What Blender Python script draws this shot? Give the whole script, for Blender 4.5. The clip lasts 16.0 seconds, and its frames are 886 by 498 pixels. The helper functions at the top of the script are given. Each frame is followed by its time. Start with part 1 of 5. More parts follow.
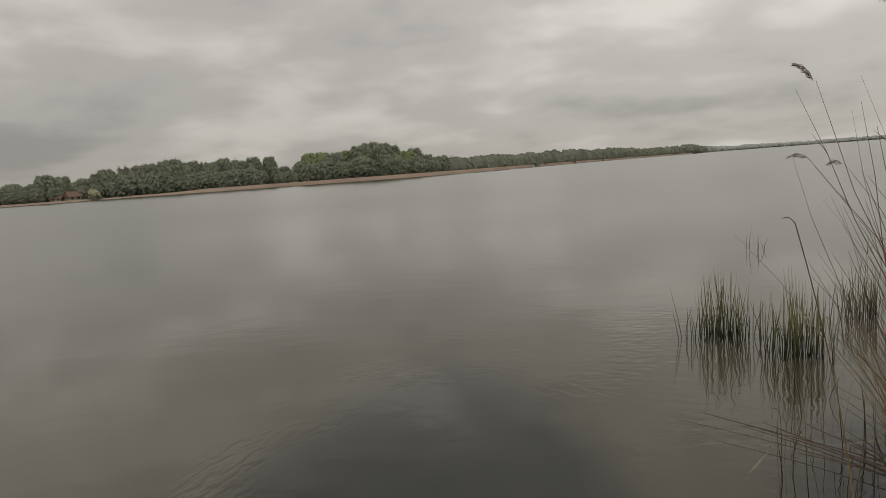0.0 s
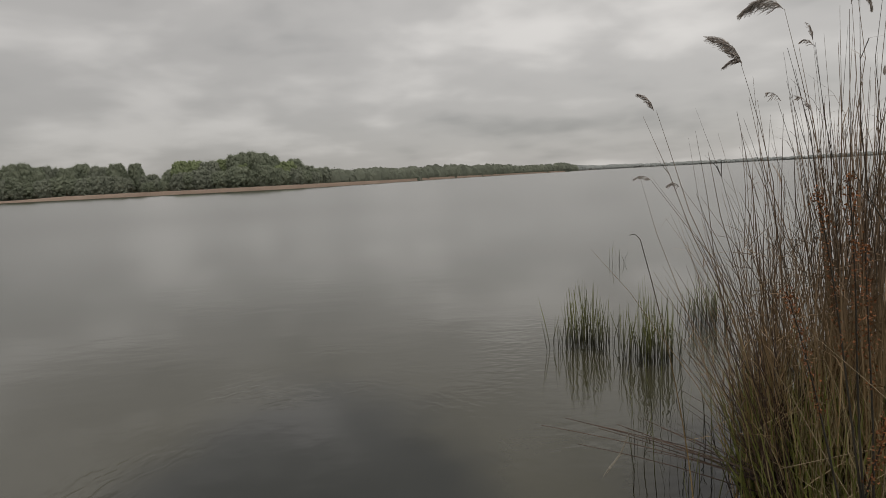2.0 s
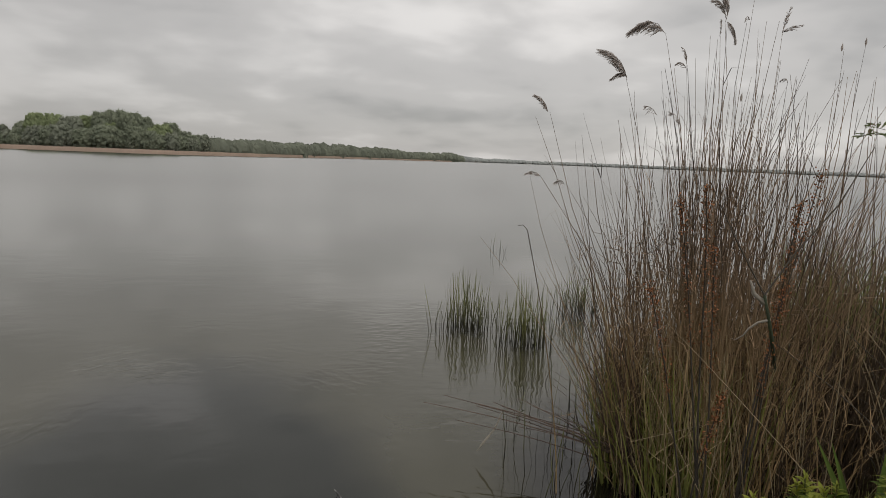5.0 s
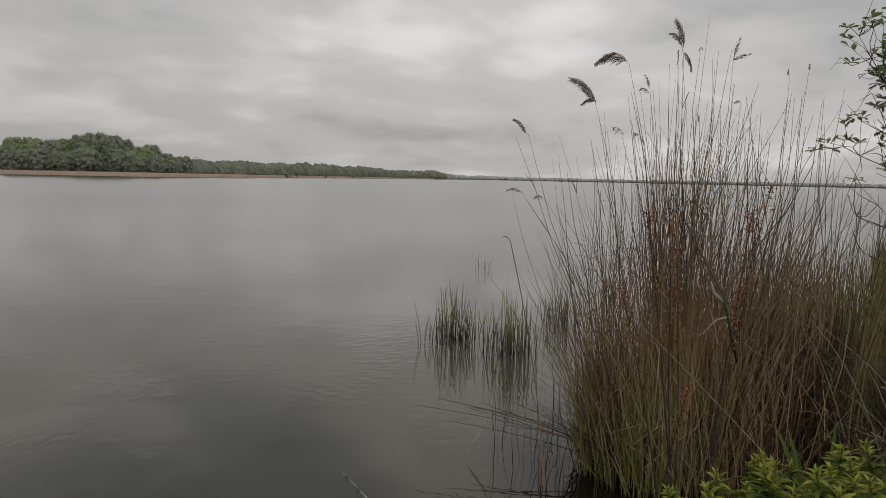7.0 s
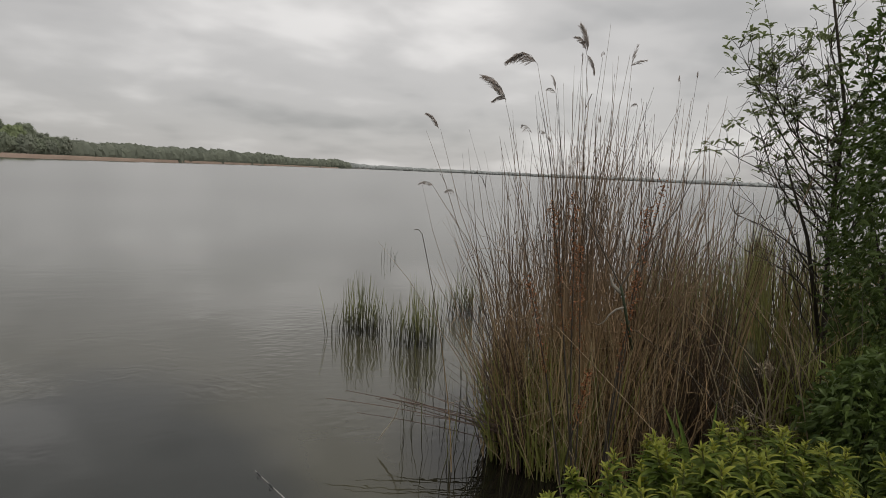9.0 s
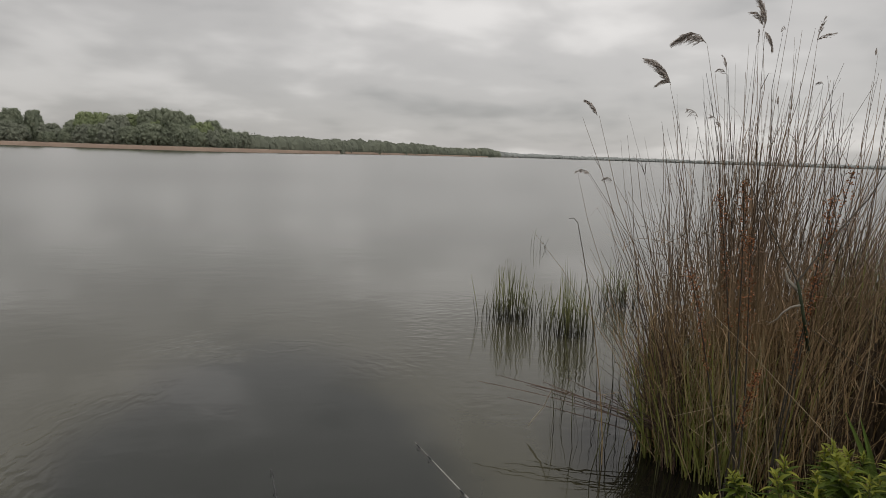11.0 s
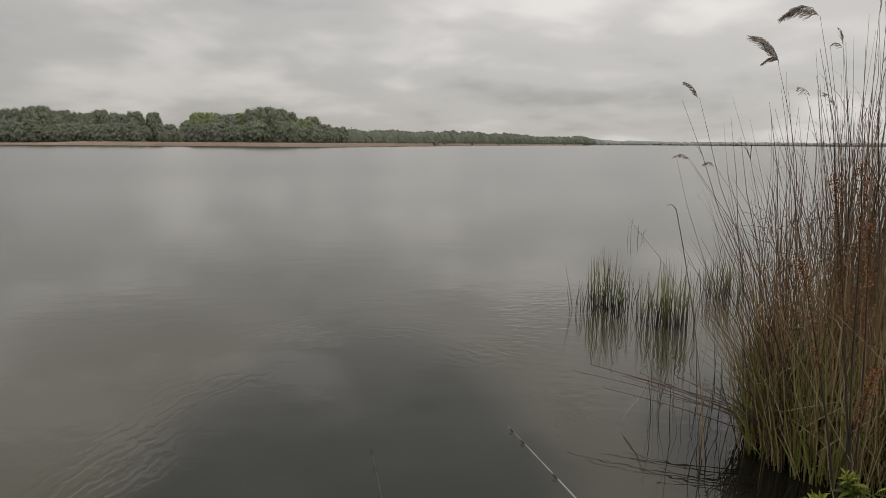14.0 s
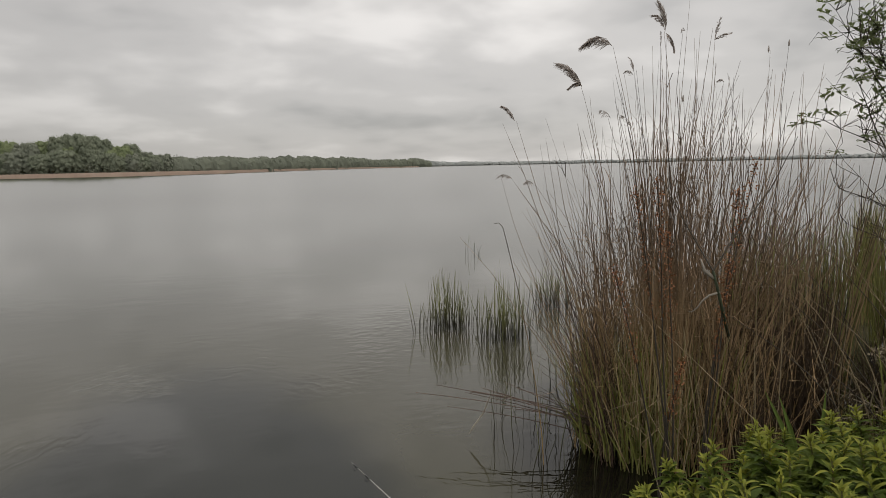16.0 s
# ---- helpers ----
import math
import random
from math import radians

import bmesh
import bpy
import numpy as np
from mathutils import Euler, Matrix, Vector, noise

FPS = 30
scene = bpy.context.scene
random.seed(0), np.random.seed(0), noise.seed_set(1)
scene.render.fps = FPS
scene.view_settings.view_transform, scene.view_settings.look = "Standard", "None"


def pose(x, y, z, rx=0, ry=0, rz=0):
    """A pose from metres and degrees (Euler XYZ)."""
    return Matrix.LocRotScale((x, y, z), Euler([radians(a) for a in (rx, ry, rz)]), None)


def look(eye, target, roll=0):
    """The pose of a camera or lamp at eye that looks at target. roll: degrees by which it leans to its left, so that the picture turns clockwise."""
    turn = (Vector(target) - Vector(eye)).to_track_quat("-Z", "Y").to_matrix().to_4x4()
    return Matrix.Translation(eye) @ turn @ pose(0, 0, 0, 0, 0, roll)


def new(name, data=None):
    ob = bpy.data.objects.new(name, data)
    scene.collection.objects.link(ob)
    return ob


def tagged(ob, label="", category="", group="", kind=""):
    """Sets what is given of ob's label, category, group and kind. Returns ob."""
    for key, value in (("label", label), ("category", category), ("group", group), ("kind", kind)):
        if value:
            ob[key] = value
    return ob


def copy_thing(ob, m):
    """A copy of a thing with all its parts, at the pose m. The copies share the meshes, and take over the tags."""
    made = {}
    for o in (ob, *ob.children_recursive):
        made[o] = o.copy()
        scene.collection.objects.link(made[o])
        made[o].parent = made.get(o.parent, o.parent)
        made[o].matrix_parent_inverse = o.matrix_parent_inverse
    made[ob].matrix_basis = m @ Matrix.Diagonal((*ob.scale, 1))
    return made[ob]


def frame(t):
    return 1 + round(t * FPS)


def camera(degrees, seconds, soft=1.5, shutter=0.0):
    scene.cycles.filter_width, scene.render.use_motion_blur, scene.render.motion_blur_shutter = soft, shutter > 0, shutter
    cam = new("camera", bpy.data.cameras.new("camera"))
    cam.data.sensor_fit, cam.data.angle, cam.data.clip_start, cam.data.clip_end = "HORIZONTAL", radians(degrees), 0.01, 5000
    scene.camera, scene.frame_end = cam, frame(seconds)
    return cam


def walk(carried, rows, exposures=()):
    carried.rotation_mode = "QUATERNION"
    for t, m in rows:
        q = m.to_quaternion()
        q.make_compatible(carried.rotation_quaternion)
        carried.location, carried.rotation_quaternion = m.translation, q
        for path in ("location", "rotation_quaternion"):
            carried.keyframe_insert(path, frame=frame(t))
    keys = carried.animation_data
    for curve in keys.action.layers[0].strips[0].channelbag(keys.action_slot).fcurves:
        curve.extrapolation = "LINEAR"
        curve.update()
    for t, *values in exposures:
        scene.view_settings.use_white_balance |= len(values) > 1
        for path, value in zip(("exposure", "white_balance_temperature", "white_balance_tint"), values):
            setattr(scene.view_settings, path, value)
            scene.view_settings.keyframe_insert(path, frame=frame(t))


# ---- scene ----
cam = camera(70.6, 16.0, soft=0.65)
PATH = [
    (0, (0.361, -0.104, 1.845), (0.219, 1.875, 1.598), -4.2),
    (0.5, (0.393, -0.098, 1.844), (0.444, 1.888, 1.616), -3.6),
    (1, (0.401, -0.118, 1.848), (0.563, 1.862, 1.616), -3.2),
    (1.5, (0.41, -0.122, 1.856), (0.586, 1.858, 1.631), -3.6),
    (2, (0.42, -0.122, 1.852), (0.653, 1.851, 1.623), -2.9),
    (2.5, (0.434, -0.128, 1.857), (0.781, 1.833, 1.677), -3.7),
    (3, (0.432, -0.124, 1.852), (0.788, 1.833, 1.641), -3.9),
    (3.5, (0.425, -0.132, 1.849), (0.784, 1.82, 1.601), -3.3),
    (4, (0.392, -0.13, 1.846), (0.718, 1.825, 1.575), -2.5),
    (4.5, (0.337, -0.167, 1.842), (0.716, 1.779, 1.575), -1.2),
    (5, (0.331, -0.211, 1.847), (0.927, 1.677, 1.567), 2.2),
    (5.2, (0.35, -0.243, 1.854), (1.019, 1.619, 1.567), 1.8),
    (7.3, (0.162, -0.496, 1.852), (0.804, 1.385, 1.631), 1.2),
    (7.5, (0.14, -0.489, 1.864), (0.851, 1.366, 1.628), 1.5),
    (8, (0.154, -0.499, 1.891), (1.036, 1.278, 1.639), 2.5),
    (8.2, (0.159, -0.485, 1.858), (1.091, 1.268, 1.619), 2.6),
    (10.3, (0.139, -0.501, 1.881), (0.944, 1.307, 1.594), 2.3),
    (10.5, (0.134, -0.493, 1.865), (0.822, 1.361, 1.565), 2.8),
    (11, (0.104, -0.52, 1.865), (0.591, 1.397, 1.567), 1.9),
    (11.5, (0.084, -0.536, 1.874), (0.331, 1.431, 1.608), 0.4),
    (12, (0.069, -0.551, 1.868), (0.177, 1.428, 1.6), 0.7),
    (12.5, (0.048, -0.563, 1.868), (0.022, 1.42, 1.613), 0.8),
    (13, (0.047, -0.565, 1.856), (-0.03, 1.411, 1.56), 1.4),
    (13.5, (0.082, -0.557, 1.855), (0.135, 1.418, 1.543), 0.9),
    (14, (0.095, -0.569, 1.859), (0.29, 1.393, 1.526), 0.4),
    (14.5, (0.107, -0.523, 1.852), (0.427, 1.421, 1.504), 0.7),
    (15, (0.118, -0.528, 1.847), (0.553, 1.393, 1.499), 1.0),
    (15.5, (0.136, -0.53, 1.851), (0.66, 1.366, 1.491), 0.3),
    (16, (0.161, -0.512, 1.865), (0.841, 1.35, 1.601), -1.1),
]
walk(cam, [(t, look(eye, target, roll)) for t, eye, target, roll in PATH],
     exposures=[(0, -0.1, 6900, 9), (1.5, -0.12, 6700, 9), (2.5, -0.17, 6600, 10), (3.5, -0.1, 6600, 10), (5, 0.02, 6550, 10), (7.5, -0.06, 6500, 10), (8, 0.06, 6500, 10),
                (10.5, 0.06, 6500, 10), (11.5, 0.0, 6600, 10), (12.5, 0.0, 6650, 10), (14, 0.06, 6650, 10), (16, 0.14, 6600, 10)])


# ---- world and light ----
SUN_EL, SUN_AZ = 52.0, 155.0
CLOUDS_AT = (7.3, 4.1, 0.0)
world = bpy.data.worlds.new("overcast_sky")
scene.world = world
world.use_nodes = True
wn, wl = world.node_tree.nodes, world.node_tree.links
wn.clear()


def wnode(kind, **values):
    n = wn.new(kind)
    for key, value in values.items():
        n.inputs[key].default_value = value
    return n


def wmath(op, a, b=None):
    n = wn.new("ShaderNodeMath")
    n.operation = op
    for i, v in enumerate((a, b)):
        if v is None:
            continue
        if isinstance(v, (int, float)):
            n.inputs[i].default_value = v
        else:
            wl.new(v, n.inputs[i])
    return n.outputs[0]


w_out, w_bg, w_sky = wn.new("ShaderNodeOutputWorld"), wn.new("ShaderNodeBackground"), wn.new("ShaderNodeTexSky")
w_sky.sky_type, w_sky.sun_disc = "NISHITA", False
w_sky.sun_elevation, w_sky.sun_rotation = radians(SUN_EL), radians(SUN_AZ)
w_co = wn.new("ShaderNodeTexCoord")
w_sep = wn.new("ShaderNodeSeparateXYZ")
wl.new(w_co.outputs["Generated"], w_sep.inputs[0])
# The cloud sheet lies flat above, so its banks draw together towards the horizon.
w_up = wmath("MAXIMUM", w_sep.outputs[2], 0.0)
w_den = wmath("ADD", w_up, 0.2)
w_px, w_py = wmath("DIVIDE", w_sep.outputs[0], w_den), wmath("DIVIDE", w_sep.outputs[1], w_den)
w_cmb = wn.new("ShaderNodeCombineXYZ")
wl.new(w_px, w_cmb.inputs[0])
wl.new(w_py, w_cmb.inputs[1])
w_map = wn.new("ShaderNodeMapping")
w_map.inputs["Location"].default_value = CLOUDS_AT
w_map.inputs["Rotation"].default_value = (0, 0, radians(12))
wl.new(w_cmb.outputs[0], w_map.inputs[0])
w_big = wnode("ShaderNodeTexNoise", Scale=0.6, Detail=1.5, Roughness=0.4, Distortion=0.0)
w_mid = wnode("ShaderNodeTexNoise", Scale=1.6, Detail=2.5, Roughness=0.45, Distortion=0.15)
w_small = wnode("ShaderNodeTexNoise", Scale=5.0, Detail=4.0, Roughness=0.5, Distortion=0.2)
for n in (w_big, w_mid, w_small):
    wl.new(w_map.outputs[0], n.inputs["Vector"])
w_tall = wn.new("ShaderNodeMapping")
w_tall.inputs["Scale"].default_value = (1.0, 1.0, 2.6)
wl.new(w_co.outputs["Generated"], w_tall.inputs[0])
w_bank = wnode("ShaderNodeTexNoise", Scale=4.6, Detail=3.5, Roughness=0.5, Distortion=0.25)
wl.new(w_tall.outputs[0], w_bank.inputs["Vector"])
w_sheet = wmath("ADD", wmath("MULTIPLY", w_big.outputs["Fac"], 0.4), wmath("MULTIPLY", w_mid.outputs["Fac"], 0.24))
w_cloud = wmath("ADD", wmath("ADD", w_sheet, wmath("MULTIPLY", w_bank.outputs["Fac"], 0.3)), wmath("MULTIPLY", w_small.outputs["Fac"], 0.06))
w_ramp = wn.new("ShaderNodeValToRGB")
w_ramp.color_ramp.interpolation = "EASE"
wl.new(w_cloud, w_ramp.inputs[0])
for i, (at, c) in enumerate(((0.38, (0.36, 0.354, 0.346, 1)), (0.50, (0.50, 0.486, 0.472, 1)), (0.61, (0.68, 0.66, 0.64, 1)))):
    e = w_ramp.color_ramp.elements[i] if i < 2 else w_ramp.color_ramp.elements.new(at)
    e.position, e.color = at, c
w_scaled = wn.new("ShaderNodeVectorMath")
w_scaled.operation = "SCALE"
w_scaled.inputs["Scale"].default_value = 0.006
wl.new(w_sky.outputs[0], w_scaled.inputs[0])
w_sum = wn.new("ShaderNodeVectorMath")
w_sum.operation = "ADD"
wl.new(w_scaled.outputs[0], w_sum.inputs[0])
wl.new(w_ramp.outputs[0], w_sum.inputs[1])
# An overcast sky grows lighter towards the zenith.
w_rise = wmath("ADD", wmath("MULTIPLY", w_up, 1.0), 0.87)
# The sheet is thinner, and lighter, out over the open lake.
w_thin = wmath("ADD", wmath("MULTIPLY", w_sep.outputs[0], 0.6), wmath("MULTIPLY", w_sep.outputs[1], 0.75))
w_rise = wmath("MULTIPLY", w_rise, wmath("ADD", wmath("MULTIPLY", wmath("MAXIMUM", w_thin, 0.55), 0.54), 0.53))
w_lit = wn.new("ShaderNodeVectorMath")
w_lit.operation = "SCALE"
wl.new(w_sum.outputs[0], w_lit.inputs[0])
wl.new(w_rise, w_lit.inputs["Scale"])
wl.new(w_lit.outputs[0], w_bg.inputs[0])
w_bg.inputs[1].default_value = 1.0
wl.new(w_bg.outputs[0], w_out.inputs[0])

sun = new("sun", bpy.data.lights.new("sun", "SUN"))
sun.data.energy, sun.data.angle, sun.data.color = 0.9, radians(25), (1.0, 0.96, 0.9)
sun.matrix_world = look((0, 0, 50), (50 * -math.sin(radians(SUN_AZ)), 50 * -math.cos(radians(SUN_AZ)), 50 - 50 * math.tan(radians(SUN_EL))))


# ---- materials ----
def material(name, dark, light, rough=0.8, by="object", scale=6.0, spread=0.5, bump=0.0, bump_scale=40.0, thin=0.0, foot=None, stretch=(1, 1, 1), metal=0.0, spec=0.35):
    """Two colours mixed by a piece's own chance and by noise. foot: a third colour and the height up to which it is met."""
    m = bpy.data.materials.new(name)
    m.use_nodes = True
    nt = m.node_tree
    ns, ls = nt.nodes, nt.links
    ns.clear()
    out, bsdf = ns.new("ShaderNodeOutputMaterial"), ns.new("ShaderNodeBsdfPrincipled")
    bsdf.inputs["Roughness"].default_value = rough
    bsdf.inputs["Metallic"].default_value = metal
    bsdf.inputs["Specular IOR Level"].default_value = spec
    geo = ns.new("ShaderNodeNewGeometry")
    if by == "object":
        chance = ns.new("ShaderNodeObjectInfo").outputs["Random"]
    else:
        chance = geo.outputs["Random Per Island"]
    place = ns.new("ShaderNodeMapping")
    place.inputs["Scale"].default_value = stretch
    ls.new(geo.outputs["Position"], place.inputs[0])
    no = ns.new("ShaderNodeTexNoise")
    no.inputs["Scale"].default_value, no.inputs["Detail"].default_value = scale, 5.0
    ls.new(place.outputs[0], no.inputs["Vector"])
    mix = ns.new("ShaderNodeMath")
    mix.operation = "MULTIPLY_ADD"
    mix.inputs[1].default_value = spread
    ls.new(chance, mix.inputs[0])
    shift = ns.new("ShaderNodeMath")
    shift.operation = "MULTIPLY_ADD"
    shift.inputs[1].default_value, shift.inputs[2].default_value = 1.8 * (1 - spread), -0.4 * (1 - spread)
    ls.new(no.outputs["Fac"], shift.inputs[0])
    ls.new(shift.outputs[0], mix.inputs[2])
    ramp = ns.new("ShaderNodeValToRGB")
    ramp.color_ramp.elements[0].color, ramp.color_ramp.elements[1].color = (*dark, 1), (*light, 1)
    ls.new(mix.outputs[0], ramp.inputs[0])
    colour = ramp.outputs[0]
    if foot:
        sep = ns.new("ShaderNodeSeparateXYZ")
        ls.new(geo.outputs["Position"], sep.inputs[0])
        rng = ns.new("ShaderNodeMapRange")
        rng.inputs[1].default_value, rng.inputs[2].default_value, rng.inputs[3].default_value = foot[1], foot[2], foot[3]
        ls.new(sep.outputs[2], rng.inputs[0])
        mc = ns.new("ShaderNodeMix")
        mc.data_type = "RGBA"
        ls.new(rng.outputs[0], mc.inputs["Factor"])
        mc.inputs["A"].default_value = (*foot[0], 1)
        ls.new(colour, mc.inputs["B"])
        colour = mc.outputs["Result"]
    ls.new(colour, bsdf.inputs["Base Color"])
    if bump:
        bn, bp = ns.new("ShaderNodeTexNoise"), ns.new("ShaderNodeBump")
        bn.inputs["Scale"].default_value, bn.inputs["Detail"].default_value = bump_scale, 6.0
        ls.new(place.outputs[0], bn.inputs["Vector"])
        bp.inputs["Strength"].default_value, bp.inputs["Distance"].default_value = 0.6, bump
        ls.new(bn.outputs["Fac"], bp.inputs["Height"])
        ls.new(bp.outputs[0], bsdf.inputs["Normal"])
    surface = bsdf.outputs[0]
    if thin:
        tr, ms = ns.new("ShaderNodeBsdfTranslucent"), ns.new("ShaderNodeMixShader")
        ls.new(colour, tr.inputs[0])
        ms.inputs[0].default_value = thin
        ls.new(surface, ms.inputs[1])
        ls.new(tr.outputs[0], ms.inputs[2])
        surface = ms.outputs[0]
    ls.new(surface, out.inputs[0])
    return m


MAT = {
    # Feet are straw-coloured; lighter feet and darker tops also imitate light on the stems.
    "reed": material("dry_reed", (0.04, 0.028, 0.02), (0.34, 0.235, 0.15), 0.7, "object", 9, 0.85, foot=((0.54, 0.37, 0.165), 0.3, 1.4, 0.25)),
    "reed_mass": material("dry_reed_mass", (0.028, 0.02, 0.014), (0.32, 0.22, 0.14), 0.7, "island", 9, 0.85, foot=((0.44, 0.295, 0.135), 0.3, 1.4, 0.28)),
    # Dark stem colour that stands in for the shade inside the reeds.
    "shade_reed": material("shade_dark_reed", (0.026, 0.018, 0.012), (0.13, 0.09, 0.054), 0.85, "island", 9, 0.6),
    "dark_reed": material("dark_reed", (0.07, 0.045, 0.035), (0.17, 0.115, 0.085), 0.6, "object", 9, 0.6),
    "dark_mass": material("dark_reed_mass", (0.03, 0.02, 0.016), (0.17, 0.105, 0.075), 0.6, "island", 9, 0.7),
    "straw": material("straw", (0.2, 0.15, 0.085), (0.36, 0.29, 0.18), 0.7, "object", 12, 0.6),
    "straw_mass": material("straw_mass", (0.2, 0.15, 0.08), (0.55, 0.44, 0.25), 0.7, "island", 12, 0.6),
    "plume": material("reed_plume", (0.34, 0.31, 0.285), (0.8, 0.74, 0.7), 0.9, "island", 20, 0.7, thin=0.68),
    "shoot": material("green_shoot", (0.085, 0.095, 0.027), (0.4, 0.41, 0.115), 0.55, "island", 10, 0.6, thin=0.25),
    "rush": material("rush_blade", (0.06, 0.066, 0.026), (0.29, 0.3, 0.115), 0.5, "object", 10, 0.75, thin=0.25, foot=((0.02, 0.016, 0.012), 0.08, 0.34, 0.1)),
    "back_blade": material("old_reed_blade", (0.085, 0.088, 0.028), (0.33, 0.33, 0.11), 0.6, "island", 10, 0.7, thin=0.2),
    "iris": material("iris_leaf", (0.12, 0.2, 0.04), (0.22, 0.3, 0.08), 0.45, "object", 14, 0.55, thin=0.4),
    # Tip leaves are yellower; part of their lighter tone imitates sunlit tops.
    "leaf": material("herb_leaf", (0.038, 0.068, 0.01), (0.15, 0.195, 0.026), 0.55, "object", 14, 0.65, 0.004, 60, thin=0.3, spec=0.25),
    "young": material("herb_young_leaf", (0.15, 0.185, 0.025), (0.34, 0.34, 0.052), 0.55, "object", 14, 0.65, thin=0.3, spec=0.25),
    "herb_stem": material("herb_stem", (0.08, 0.1, 0.03), (0.14, 0.13, 0.05), 0.6),
    "rust": material("rusty_seed", (0.12, 0.045, 0.02), (0.32, 0.13, 0.05), 0.9, "island", 30, 0.7),
    "bark": material("bark", (0.035, 0.03, 0.024), (0.1, 0.085, 0.065), 0.9, "object", 12, 0.3, 0.006, 60, stretch=(1, 1, 0.25)),
    "green_bark": material("mossy_bark", (0.02, 0.027, 0.015), (0.055, 0.068, 0.036), 0.85, "object", 15, 0.3, 0.004, 70),
    "bare_wood": material("bleached_wood", (0.2, 0.18, 0.145), (0.42, 0.38, 0.32), 0.7, "object", 25, 0.3, 0.002, 90),
    "tree_leaf": material("tree_leaf", (0.11, 0.138, 0.062), (0.28, 0.325, 0.15), 0.5, "island", 5, 0.6, thin=0.45),
    "bush_leaf": material("bush_leaf", (0.035, 0.062, 0.014), (0.12, 0.17, 0.038), 0.5, "island", 5, 0.6, thin=0.25),
    # Far crown leaves are lightened and greyed in colour to imitate haze.
    "crown": material("crown_leaf_haze", (0.195, 0.222, 0.165), (0.34, 0.37, 0.27), 0.9, "island", 0.25, 0.2, thin=0.35, spec=0.05),
    "crown_light": material("crown_leaf_light_haze", (0.215, 0.26, 0.145), (0.38, 0.43, 0.24), 0.9, "island", 0.25, 0.2, thin=0.35, spec=0.05),
    "crown_grey": material("crown_leaf_grey_haze", (0.205, 0.225, 0.18), (0.35, 0.372, 0.29), 0.9, "island", 0.25, 0.2, thin=0.35, spec=0.05),
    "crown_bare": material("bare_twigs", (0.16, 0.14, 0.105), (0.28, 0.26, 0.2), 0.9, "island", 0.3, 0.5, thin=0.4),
    "pale_wall": material("pale_wall_tone", (0.24, 0.24, 0.15), (0.42, 0.41, 0.28), 0.8, "island", 1, 0.5),
    # Woods farther off carry more painted haze: paler and greyer leaf colours.
    "far_wood": material("far_wood_leaf_haze", (0.15, 0.165, 0.132), (0.26, 0.28, 0.215), 0.9, "island", 0.03, 0.3, thin=0.25, spec=0.05),
    "distant_wood": material("distant_wood_leaf_haze", (0.25, 0.265, 0.26), (0.33, 0.345, 0.33), 0.9, "island", 0.01, 0.3, spec=0.05),
    "belt": material("reed_belt", (0.44, 0.33, 0.265), (0.62, 0.49, 0.4), 0.9, "island", 0.05, 0.2),
    "earth": material("ground_earth", (0.025, 0.02, 0.014), (0.1, 0.085, 0.05), 0.95, "object", 1.2, 0.1, 0.03, 14),
    "litter": material("pale_litter", (0.2, 0.16, 0.1), (0.48, 0.41, 0.3), 0.9, "island", 20, 0.6),
    "roof": material("clay_roof", (0.12, 0.078, 0.062), (0.2, 0.12, 0.092), 0.9, "object", 1.5, 0.2, 0.05, 3),
    "plaster": material("house_plaster", (0.2, 0.18, 0.15), (0.33, 0.3, 0.26), 0.9, "object", 1, 0.2),
    "dark_glass": material("window_glass", (0.02, 0.025, 0.03), (0.04, 0.045, 0.05), 0.1, "object", 1, 0.2, spec=0.5),
    "wet_wood": material("grey_timber", (0.05, 0.045, 0.04), (0.14, 0.125, 0.105), 0.85, "object", 4, 0.4),
    "rod_pale": material("rod_pale_blank", (0.22, 0.22, 0.2), (0.42, 0.41, 0.38), 0.3, "object", 30, 0.2, spec=0.5),
    "rod_dark": material("rod_dark_blank", (0.02, 0.022, 0.022), (0.05, 0.052, 0.05), 0.3, "object", 30, 0.2, spec=0.5),
    "rod_ring": material("rod_ring_metal", (0.03, 0.03, 0.03), (0.08, 0.08, 0.08), 0.35, "object", 30, 0.2, metal=0.6),
}


